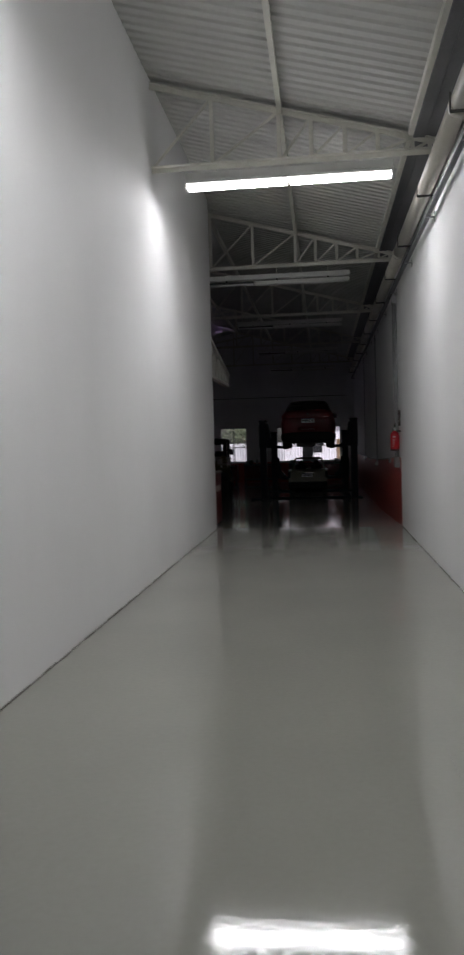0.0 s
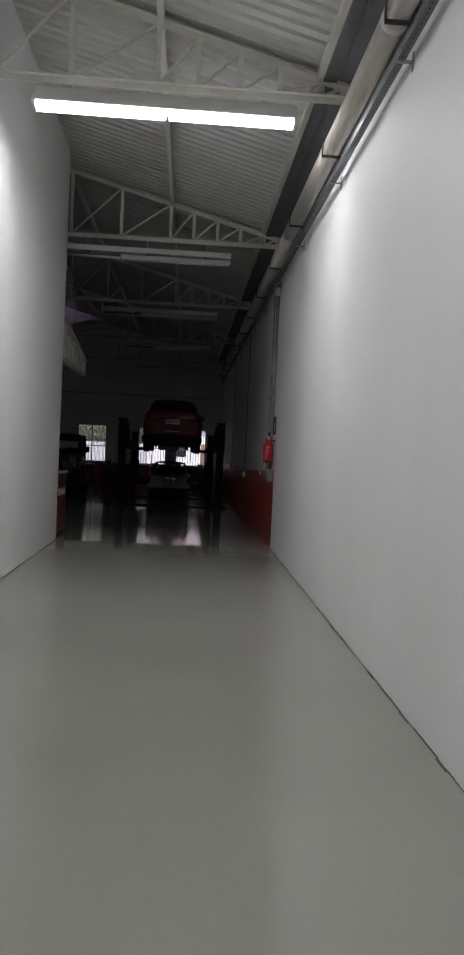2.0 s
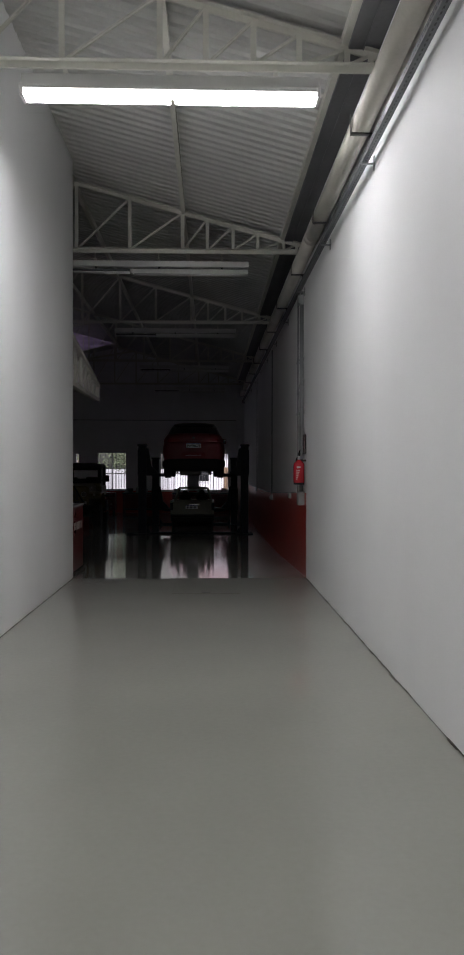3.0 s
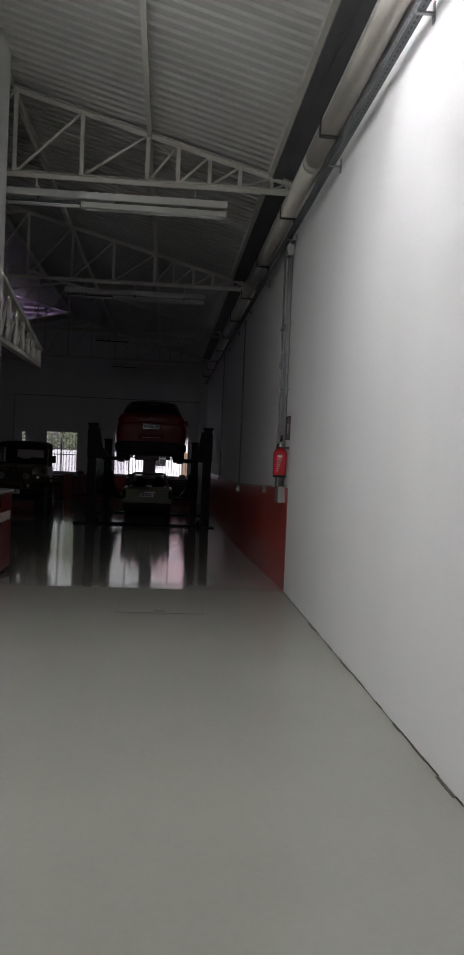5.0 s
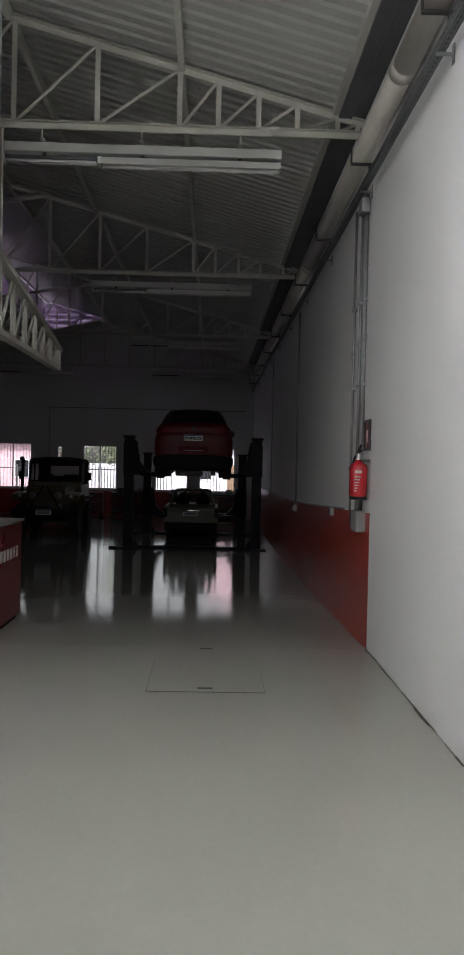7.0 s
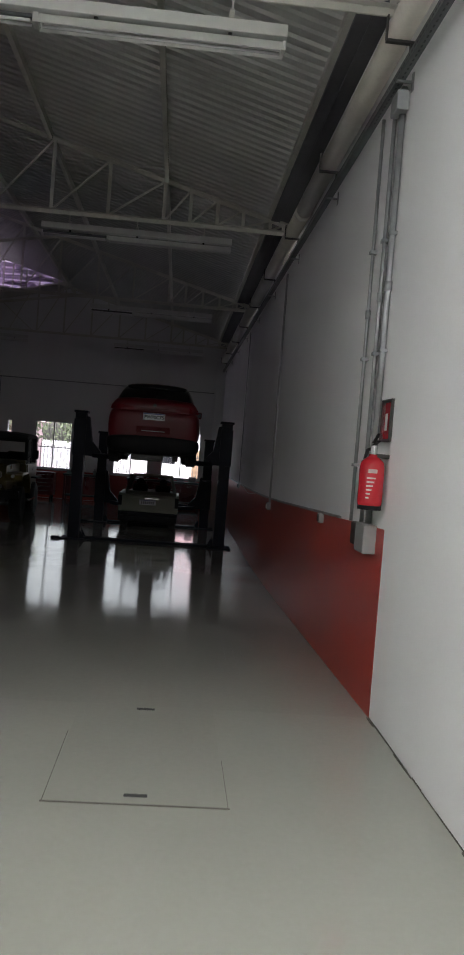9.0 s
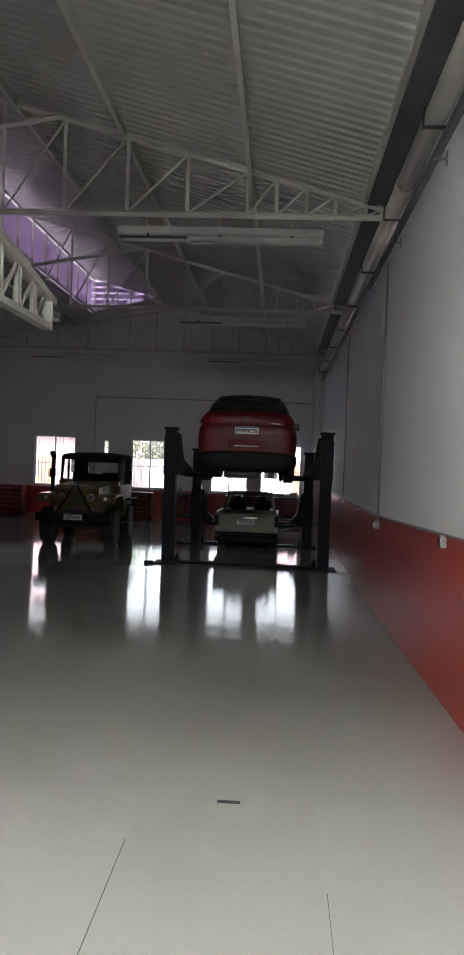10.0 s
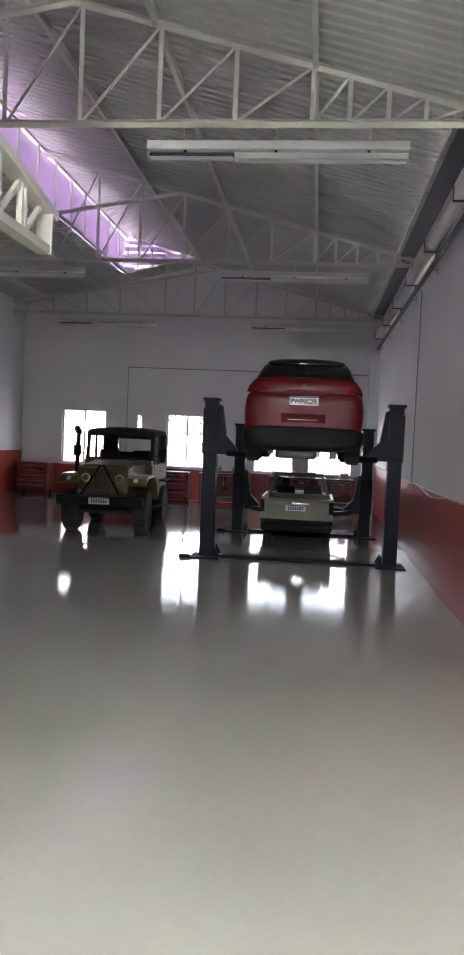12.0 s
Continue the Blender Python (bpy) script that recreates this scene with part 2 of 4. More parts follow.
# ---- structure ----
def run_of(x0, x1, ya, yb, above, below):
    """A slab along y whose top follows the floor."""
    ease = [YE + (YR - YE) * k / 24 for k in range(25)]
    ys = [ya] + [y for y in (YP, *ease) if ya < y < yb] + [yb]
    ring = [(y, floor_z(y) + above) for y in ys] + [(y, floor_z(y) + below) for y in reversed(ys)]
    return loft(B(), [[(x, y, z) for y, z in ring] for x in (x0, x1)])


setting("floor", run_of(XH - 0.4, XR + 0.25, Y0 - 0.2, YB + 0.25, 0.0, -0.3), M["floor"], "glossy grey-green epoxy floor")
setting("wall_right", box(B(), XR, XR + 0.25, Y0, YB, ZH - 0.05, 6.2), M["plaster"], "tall white plastered wall")
setting("wall_left", box(B(), XL - 0.2, XL, Y0, YL, 0, 6.42), M["plaster"], "tall white plastered partition wall")
setting("wall_rear", box(B(), XL - 0.2, XR + 0.25, Y0 - 0.2, Y0, 0, 6.6), M["plaster"], "white wall closing the corridor")
setting("wall_hall_left", box(B(), XH - 0.25, XH, YL - 0.2, YB, ZH - 0.05, 6.2), M["plaster"], "white plastered hall side wall")
bm = B()
gable = [(XH, 0), (XL - 0.2, 0), (XL - 0.2, roof_z(XL - 0.2) + 0.015), (RIDGE, roof_z(RIDGE) + 0.015), (XH, left_z(XH) + 0.015)]
loft(bm, [[(x, yy, z) for x, z in gable] for yy in (YL - 0.2, YL)])
setting("wall_hall_front", bm, M["plaster"], "white partition closing the hall")
setting("wainscot_right", run_of(XR - 0.004, XR + 0.1, YP, YB - 0.004, ZW, 0.004), M["red_paint"], "red gloss painted dado on the wall")
setting("wainscot_left", run_of(XH - 0.1, XH + 0.004, YL + 0.01, YB - 0.004, ZW, 0.004), M["red_paint"], "red gloss painted dado on the wall")
# cracked joint between floor and wall
bm = B()
rng = random.Random(4)
y = Y0
while y < YP - 0.1:
    step = rng.uniform(0.08, 0.3)
    w = rng.uniform(0.002, 0.005) if rng.random() < 0.8 else rng.uniform(0.008, 0.02)
    box(bm, XR - w, XR + 0.004, y, y + step, 0.001, rng.uniform(0.003, 0.012))
    y += step
setting("joint_right", bm, M["dirt"], "dirty cracked joint along the wall foot")
bm = B()
y = Y0
while y < YL - 0.1:
    step = rng.uniform(0.2, 0.5)
    box(bm, XL - 0.004, XL + rng.uniform(0.004, 0.01), y, y + step, 0.001, rng.uniform(0.005, 0.012))
    y += step
setting("joint_left", bm, M["dirt"], "thin dirty joint along the wall foot")

# back wall with its window openings: left edge, right edge, sill, head
WINDOWS = [(-8.16, -6.75, 0.745, 2.43), (-4.86, -3.58, 0.745, 2.4), (-2.173, -0.93, 0.72, 2.37), (-0.52, 0.837, 0.72, 2.37)]
SLOT = (-5.77, -5.64, 1.8, 2.31)
holes = sorted(WINDOWS + [SLOT])
bm = B()
x = XH - 0.25
for x0, x1, z0, z1 in holes:
    box(bm, x, x0, YB, YB + 0.2, ZH - 0.05, 6.91)
    box(bm, x0, x1, YB, YB + 0.2, ZH - 0.05, z0)
    box(bm, x0, x1, YB, YB + 0.2, z1, 6.91)
    x = x1
box(bm, x, XR + 0.25, YB, YB + 0.2, ZH - 0.05, 6.91)
setting("wall_back", bm, M["plaster"], "white gable wall with windows")
bm = B()
box(bm, XH + 0.004, XR - 0.004, YB - 0.004, YB + 0.05, ZH + 0.004, 0.72)
setting("wainscot_back", bm, M["red_paint"], "red gloss painted dado under the windows")


def window_unit(i, x0, x1, z0, z1):
    root = tagged(new(f"window_{i}"), "white steel window with vertical security bars", kind="structure")
    root.location = (x0, YB, z0)
    w, h = x1 - x0, z1 - z0
    for a, b, c, d in ((0, 0.05, 0, h), (w - 0.05, w, 0, h), (0.05, w - 0.05, 0, 0.05), (0.05, w - 0.05, h - 0.05, h), (w / 2 - 0.02, w / 2 + 0.02, 0.05, h - 0.05)):
        part("window_frame", box(B(), a, b, 0.06, 0.12, c, d, 0.004), M["frame_white"], root)
    part("window_sill", box(B(), -0.05, w + 0.05, -0.06, 0.06, -0.035, 0.0, 0.006), M["frame_white"], root)
    for k in range(2):
        p = part("pane", box(B(), 0.05 + k * (w / 2 - 0.03), w / 2 - 0.02 + k * (w / 2 - 0.03), 0.086, 0.092, 0.05, h - 0.05), M["clear"], root)
        p.visible_shadow = False
    n = int(w / 0.11)
    for k in range(1, n):
        part("security_bar", rod(B(), (w * k / n, 0.16, 0.0), (w * k / n, 0.16, h), 0.007, 6), M["dark_metal"], root)


for i, wdw in enumerate(WINDOWS):
    window_unit(i + 1, *wdw)


# roof sheets: trapezoid ribs running down the slope
def ribbed(bm, xa, za, xb, zb, y0, y1, pitch=0.18, depth=0.028):
    n = int(round((y1 - y0) / pitch))
    step = (y1 - y0) / n
    va, vb = [], []
    for k in range(n):
        for fy, dz in ((0.0, 0.0), (0.5, 0.0), (0.62, depth), (0.88, depth)):
            yy = y0 + (k + fy) * step
            va.append(bm.verts.new((xa, yy, za + dz)))
            vb.append(bm.verts.new((xb, yy, zb + dz)))
    va.append(bm.verts.new((xa, y1 + 0.01, za)))
    vb.append(bm.verts.new((xb, y1 + 0.01, zb)))
    for a, b in ((va, vb),):
        for k in range(len(a) - 1):
            bm.faces.new((a[k], a[k + 1], b[k + 1], b[k]))


bm = B()
EX = 1.17
ribbed(bm, EX, roof_z(EX), RIDGE, roof_z(RIDGE), Y0 - 0.2, MY0)
ribbed(bm, EX, roof_z(EX), MON - 0.3, roof_z(MON - 0.3), MY0, MY1)
ribbed(bm, EX, roof_z(EX), RIDGE, roof_z(RIDGE), MY1, YB + 0.3)
ribbed(bm, RIDGE, left_z(RIDGE), XH - 0.3, left_z(XH - 0.3), YL - 0.2, MY0)
ribbed(bm, MON, left_z(MON), XH - 0.3, left_z(XH - 0.3), MY0, MY1)
ribbed(bm, RIDGE, left_z(RIDGE), XH - 0.3, left_z(XH - 0.3), MY1, YB + 0.3)
ceil = setting("ceiling", bm, M["roof"], "ribbed white roof sheeting")
sol = ceil.modifiers.new("thickness", "SOLIDIFY")
sol.thickness, sol.offset = 0.003, 1.0
# eave: strip, gutter and light beam along the right wall
setting("eave_trim", box(B(), EX - 0.03, EX + 0.03, Y0, YB, roof_z(EX) - 0.09, roof_z(EX) - 0.005), M["steel"], "white edge purlin under the roof")
gut = tagged(new("gutter"), "dark galvanised box gutter along the eave", kind="structure")
part("gutter_bottom", box(B(), EX + 0.03, XR, Y0, YB, 5.41, 5.425), M["gutter"], gut)
part("gutter_side", box(B(), EX + 0.03, EX + 0.045, Y0, YB, 5.425, 5.57), M["gutter"], gut)
part("gutter_fold", box(B(), EX + 0.16, EX + 0.166, Y0, YB, 5.398, 5.41), M["gutter"], gut)
part("gutter_cover", box(B(), EX + 0.045, XR, Y0, YB, 5.7, 5.73), M["gutter"], gut)
for xp in (-0.45, -2.25, -3.84):
    setting("purlin", box(B(), xp - 0.03, xp + 0.03, Y0 if xp > XL else YL - 0.2, YB, roof_z(xp) - 0.125, roof_z(xp) - 0.012), M["steel"], "white steel roof purlin")
for xp in (-7.0, -8.6):
    setting("purlin", box(B(), xp - 0.03, xp + 0.03, YL, YB, left_z(xp) - 0.125, left_z(xp) - 0.012), M["steel"], "white steel roof purlin")


# ---- trusses ----
JOINTS = (1.4, 1.19, 0.765, 0.36, -0.06, -0.465, -1.32, -2.18, -3.09, -3.98, -4.85, -5.75)
ZC = 5.255


def truss(yy, full):
    root = thing("roof_truss", "cream painted steel lattice truss under the roof", "truss", (0, yy, ZC), group="roof trusses")
    xs = [x for x in JOINTS if full or x > XL]
    xe = xs[-1] if full else XL + 0.005
    part("top_chord", angle_bar(B(), (XR - 0.02, 0, chord_z(XR) - ZC), (MON if full else xe, 0, chord_z(MON if full else xe) - ZC), 0.065), M["steel"], root)
    part("bottom_chord", angle_bar(B(), (XR - 0.02, 0, -0.02), (XH + 0.02 if full else xe, 0, -0.02), 0.065), M["steel"], root)
    for a, b in zip(xs, xs[1:] + ([] if full else [xe])):
        part("vertical", angle_bar(B(), (a, 0, 0), (a, 0, chord_z(a) - ZC), 0.026), M["steel"], root)
        part("diagonal", angle_bar(B(), (b + 0.03, 0, 0.02), (a - 0.02, 0, chord_z(a) - ZC - 0.02), 0.022), M["steel"], root)
    if full:
        part("top_chord", angle_bar(B(), (-3.2, 0, chord_z(-3.2) - ZC), (XH + 0.02, 0, left_z(XH) - 0.1 - ZC), 0.065), M["steel"], root)
        ls = [-5.0, -6.2, -7.2, -8.2, -9.0]
        for a, b in zip(ls, ls[1:]):
            zl = left_z(b) - 0.1 - ZC
            part("vertical", angle_bar(B(), (b, 0, 0), (b, 0, zl), 0.026), M["steel"], root)
            part("diagonal", angle_bar(B(), (a, 0, 0), (b + 0.02, 0, zl - 0.02), 0.022), M["steel"], root)
    return root


first = truss(TRUSS_Y[0], False)
copy_thing(first, pose(0, TRUSS_Y[1], ZC))
hall = truss(TRUSS_Y[2], True)
for yy in TRUSS_Y[3:]:
    copy_thing(hall, pose(0, yy, ZC))

# tapered lattice girder past the end of the partition
gird = thing("lattice_girder", "cream painted tapered steel lattice girder", "girder", (-2.3, YL, 3.1))
G1 = 3.72


def girder_top(t):
    return 0.88 - 0.162 * t


part("bottom_chord", box(B(), -0.05, 0.05, 0.0, G1, -0.045, 0.02, 0.006), M["steel"], gird)
part("top_chord", bar(B(), (0, 0, girder_top(0)), (0, G1 + 0.12, girder_top(G1 + 0.12)), 0.13, 0.07, 0.006), M["steel"], gird)
posts = [0.1, 0.72, 1.3, 1.85, 2.36, 2.84, 3.28, 3.66]
for a, b in zip(posts, posts[1:]):
    for dy in (-0.035, 0.035):
        part("vertical", bar(B(), (0, a + dy, 0.015), (0, a + dy, girder_top(a + dy) - 0.03), 0.04, 0.03), M["steel"], gird)
    part("diagonal", bar(B(), (0, a + 0.05, 0.02), (0, b - 0.05, girder_top(b - 0.05) - 0.03), 0.03, 0.03), M["steel"], gird)
part("end_plate", box(B(), -0.06, 0.06, G1 - 0.01, G1 + 0.012, -0.05, girder_top(G1), 0.004), M["steel"], gird)
part("hanger", rod(B(), (0, 0.74, girder_top(0.74)), (0, 0.74, ZC - 3.1 - 0.05), 0.015, 8), M["steel"], gird)

# ---- louvred clerestory ----
louv = thing("clerestory_louvre", "violet translucent louvre band along the raised ridge", "louvre", (MON, MY0, left_z(MON)))
LH = roof_z(MON) - left_z(MON)
LL = MY1 - MY0
for k in range(6):
    z = 0.11 + k * (LH - 0.25) / 5
    part("blade", bar(B(), (0, 0.0, z), (0, LL, z), 0.155, 0.006), M["louvre"], louv)
    louv.children[-1].matrix_basis = Matrix.Translation((0, 0, z)) @ Matrix.Rotation(radians(-66), 4, "Y") @ Matrix.Translation((0, 0, -z))
n = int(LL / 1.0)
for k in range(n + 1):
    part("mullion", box(B(), 0.1, 0.14, LL * k / n - 0.02, LL * k / n + 0.02, 0, LH), M["steel"], louv)
# added sheet outside the blades: stops white bounce, lets violet light in
part("outer_sheet", box(B(), -0.16, -0.15, 0, LL, 0.1, LH - 0.12), M["louvre_sheet"], louv)
part("bottom_rail", box(B(), 0.06, 0.12, 0, LL, 0.0, 0.05), M["steel"], louv)
part("top_rail", box(B(), 0.06, 0.12, 0, LL, LH - 0.07, LH - 0.02), M["steel"], louv)
# near end, out of view: sheet added to keep the sky's glare off the floor
bm = B()
vs = [bm.verts.new(p) for p in ((0, 0, 0), (RIDGE - MON, 0, left_z(RIDGE) - left_z(MON)), (0, 0, LH))]
bm.faces.new(vs)
near = part("end_sheet", bm, M["roof"], louv)
sh = near.modifiers.new("thickness", "SOLIDIFY")
sh.thickness = 0.01
for yy in (LL,):
    for k in range(5):
        z = 0.08 + k * (LH - 0.12) / 5
        zz = left_z(MON) + z
        xa = RIDGE - (left_z(RIDGE) - zz) / SLOPE_L if zz < left_z(RIDGE) else None
        xr = 1.378 - (zz - 5.6) / SLOPE
        xe = min(xr, xa if xa is not None else 99) if zz < left_z(RIDGE) else xr
        xe = max(MON + 0.15, min(xe, RIDGE - 0.05))
        bl = part("blade", box(B(), 0, xe - MON, yy - 0.003, yy + 0.003, z - 0.01, z + (LH - 0.12) / 5 * 0.72), M["louvre"], louv)
    # added sheet behind the end blades, dims the bare sky in their gaps
    bm = B()
    vs = [bm.verts.new(c) for c in ((-0.05, yy + 0.06, -0.02), (RIDGE - MON + 0.1, yy + 0.06, left_z(RIDGE) - left_z(MON)), (-0.05, yy + 0.06, LH + 0.02))]
    bm.faces.new(vs)
    back = part("end_panel", bm, M["louvre_sheet"], louv)
    shb = back.modifiers.new("thickness", "SOLIDIFY")
    shb.thickness = 0.006
    # block added to shut out sky light at the open tip
    part("ridge_cap", box(B(), RIDGE - MON - 0.14, RIDGE - MON + 0.16, yy - 0.03, yy + 0.09, left_z(RIDGE) - left_z(MON) - 0.12, left_z(RIDGE) - left_z(MON) + 0.06), M["steel"], louv)
    part("end_chord", bar(B(), (0, yy, 0), (RIDGE - MON, yy, left_z(RIDGE) - left_z(MON)), 0.05, 0.05), M["steel"], louv)
    for k in range(1, 5):
        xx = k * (RIDGE - MON) / 5
        part("mullion", box(B(), xx - 0.02, xx + 0.02, yy - 0.07, yy - 0.03, xx * SLOPE_L, LH - xx * SLOPE - 0.02), M["steel"], louv)


# ---- ceiling lamps ----
def trunking(root, x0, length):
    part("trunking", box(B(), x0, x0 + length, -0.05, 0.05, 0.085, 0.18, 0.006), M["housing"], root)
    for f in (0.15, 0.5, 0.85):
        x = x0 + f * length
        part("hanger", box(B(), x - 0.02, x + 0.02, -0.155, 0.0, 0.18, 0.19), M["steel"], root)
        part("hanger", rod(B(), (x, -0.14, 0.18), (x, -0.14, 0.28), 0.008, 6), M["steel"], root)
        part("spacer", box(B(), x - 0.015, x + 0.015, -0.02, 0.02, 0.05, 0.1), M["dark_metal"], root)


def lit_lamp(x0, length):
    root = thing("ceiling_lamp", "long white lit fluorescent fitting hung under the truss", "ceiling lamp", group="lit ceiling lamps")
    trunking(root, x0, length)
    part("housing", box(B(), x0 + 0.02, x0 + length - 0.02, -0.095, 0.095, 0.025, 0.07, 0.008), M["housing"], root)
    for k in range(2):
        a, b = x0 + k * length / 2 + 0.03, x0 + (k + 1) * length / 2 - 0.008
        part("diffuser", box(B(), a, b, -0.09, 0.09, -0.02, -0.012), M["panel_lit"], root, "glowing white diffuser")
        for sy in (-1, 1):
            part("diffuser_flank", box(B(), a, b, sy * 0.091 - 0.003, sy * 0.091 + 0.003, -0.011, 0.024), M["edge_lit"], root, "glowing white diffuser")
    for e in (x0 + 0.01, x0 + length - 0.01):
        part("end_cap", box(B(), e - 0.015, e + 0.015, -0.1, 0.1, -0.025, 0.07, 0.004), M["housing"], root)
    return root


def unlit_lamp(x0, length):
    root = thing("ceiling_lamp", "long unlit white fluorescent batten under the truss", "ceiling lamp", group="unlit ceiling lamps")
    trunking(root, x0, length)
    for k in range(2):
        a, b = ((x0 + 0.02, x0 + 1.02), (x0 + 1.04, x0 + length - 0.02))[k]
        prof = [(-0.075, -0.03), (-0.05, 0.03), (-0.04, 0.05), (0.04, 0.05), (0.05, 0.03), (0.075, -0.03), (0.07, -0.032), (0.04, 0.025), (-0.04, 0.025), (-0.07, -0.032)]
        if k:
            part("reflector", loft(B(), [[(xx, py, pz) for py, pz in prof] for xx in (a, b)]), M["housing"], root)
        else:
            part("batten", box(B(), a, b, -0.025, 0.025, 0.02, 0.05, 0.004), M["conduit"], root, "dark bare batten")
        for sy in (-0.035, 0.035):
            part("tube", rod(B(), (a + 0.03, sy, -0.008), (b - 0.03, sy, -0.008), 0.013, 10), M["tube_off"], root, smooth=True)
        for e in (a, b):
            part("end_cap", box(B(), e - 0.012, e + 0.012, -0.06, 0.06, -0.025, 0.05, 0.004), M["housing"], root)
    return root


ZL, ZU = 5.03, 4.925
lit = lit_lamp(-1.7, 2.66)
lit.matrix_basis = pose(0, TRUSS_Y[1] + 0.14, ZL)
copy_thing(lit, pose(0, TRUSS_Y[0] + 0.14, ZL))
off = unlit_lamp(-2.33, 2.95)
off.matrix_basis = pose(0, TRUSS_Y[2] + 0.14, ZU)
for yy in TRUSS_Y[3:]:
    copy_thing(off, pose(0, yy + 0.14, ZU))
    copy_thing(off, pose(-5.75, yy + 0.14, ZU))

# ---- drain pipe, cable tray and conduits on the right wall ----
drain = thing("drain_pipe", "thick cream drain pipe carried on dark brackets", "pipe", (1.37, 0, 4.86))
y = Y0 + 0.02
k = 0
while y < YB - 0.1:
    e = min(y + 5.96, YB - 0.02)
    part("pipe", rod(B(), (0, y, 0), (0, e, 0), 0.098, 24), M["cream"], drain, smooth=True)
    part("socket_joint", rod(B(), (0, y, 0), (0, y + 0.14, 0), 0.106, 24), M["cream"], drain, smooth=True)
    y = e
y = 0.16
while y < YB - 0.5:
    part("bracket", box(B(), -0.115, 0.11, y - 0.02, y + 0.02, -0.125, -0.105, 0.003), M["dark_metal"], drain)
    part("bracket", box(B(), -0.118, -0.106, y - 0.02, y + 0.02, -0.105, 0.06, 0.003), M["dark_metal"], drain)
    part("bracket", box(B(), 0.06, 0.075, y - 0.02, y + 0.02, -0.26, -0.125, 0.003), M["dark_metal"], drain)
    y += 2.575
tray = thing("cable_tray", "long perforated grey cable tray on wall brackets", "cable tray", (1.39, 0, 4.52))
bm = B()
prof = [(-0.03, -0.03), (0.03, -0.03), (0.03, 0.03), (0.026, 0.03), (0.026, -0.026), (-0.026, -0.026), (-0.026, 0.03), (-0.03, 0.03)]
loft(bm, [[(px, yy, pz) for px, pz in prof] for yy in (Y0 + 0.1, YB - 0.1)])
part("channel", bm, M["conduit"], tray)
bm = B()
for k in range(240):
    yy = 2.0 + k * 0.06
    box(bm, -0.031, -0.03, yy, yy + 0.03, -0.008, 0.006)
    box(bm, -0.006, 0.006, yy, yy + 0.03, -0.031, -0.03)
tagged(part("slots", bm, M["ink"], tray), kind="stuff")
part("cable", rod(B(), (0.0, Y0 + 0.1, -0.014), (0.0, YB - 0.1, -0.014), 0.011, 8), M["rubber"], tray)
y = 0.17
while y < YB - 0.5:
    part("bracket_arm", box(B(), -0.03, 0.082, y - 0.015, y + 0.015, -0.046, -0.032, 0.002), M["galv"], tray)
    part("bracket_plate", box(B(), 0.08, 0.09, y - 0.02, y + 0.02, -0.1, 0.03, 0.002), M["galv"], tray)
    y += 2.575
drop = thing("drop_conduit", "three grey steel conduits running down to a junction box", "conduit", (XR, 16.0, 0))
for dy, r in ((0.3, 0.014), (-0.05, 0.016), (-0.26, 0.024)):
    part("pipe", rod(B(), (-0.03, dy, 1.3), (-0.03, dy, 4.5), r, 10), M["galv"], drop, smooth=True)
    for z in (1.75, 2.6, 3.45):
        part("clamp", box(B(), -0.055, 0.0, dy - 0.03, dy + 0.03, z - 0.012, z + 0.012), M["galv"], drop)
    part("coupling", rod(B(), (-0.03, dy, 2.98 - dy * 0.2), (-0.03, dy, 3.05 - dy * 0.2), r + 0.007, 10), M["galv"], drop, smooth=True)
part("tee_box", box(B(), -0.1, -0.01, -0.36, -0.18, 4.3, 4.44, 0.01), M["galv"], drop)
part("junction_box", box(B(), -0.1, 0.0, -0.42, -0.16, 1.12, 1.33, 0.012), M["grey_box"], drop)
part("junction_box", box(B(), -0.07, 0.0, -0.1, 0.12, 1.14, 1.31, 0.01), M["dark_metal"], drop)
feed = thing("socket_conduit", "thin grey conduit running down to a wall socket", "conduit", (XR, 21.79, 0))
for dy in (-0.045, 0.03):
    part("pipe", rod(B(), (-0.018, dy, 1.06), (-0.018, dy, 4.5), 0.011, 10), M["galv"], feed, smooth=True)
part("socket_box", box(B(), -0.06, 0.0, -0.07, 0.05, 0.96, 1.07, 0.01), M["grey_box"], feed)
part("socket_flap", box(B(), -0.072, -0.06, -0.05, 0.03, 0.975, 1.04, 0.004), M["label"], feed)
part("coupling", rod(B(), (-0.018, 0.03, 2.5), (-0.018, 0.03, 2.56), 0.018, 10), M["galv"], feed, smooth=True)
far = thing("wall_conduit", "thin grey conduit running down the white wall", "conduit", (XR, 27.6, 0))
part("pipe", rod(B(), (-0.018, 0, 1.08), (-0.018, 0, 4.5), 0.011, 10), M["galv"], far, smooth=True)
for yy in (17.6, 27.6):
    st = thing("wall_socket", "small grey wall socket at the dado's top edge", "socket", (XR, yy, floor_z(yy) + ZW - 0.09))
    part("box", box(B(), -0.05, 0.0, -0.045, 0.045, 0, 0.1, 0.008), M["grey_box"], st)
    part("flap", box(B(), -0.06, -0.05, -0.035, 0.035, 0.015, 0.085, 0.004), M["dark_metal"], st)
strip = thing("dado_conduit", "thin cable trunking along the top of the red dado", "trunking", (XR, 0, 0))
part("trunking", run_of(-0.025, 0.0, YP + 1.4, YB - 0.1, ZW + 0.022, ZW + 0.001), M["galv"], strip)

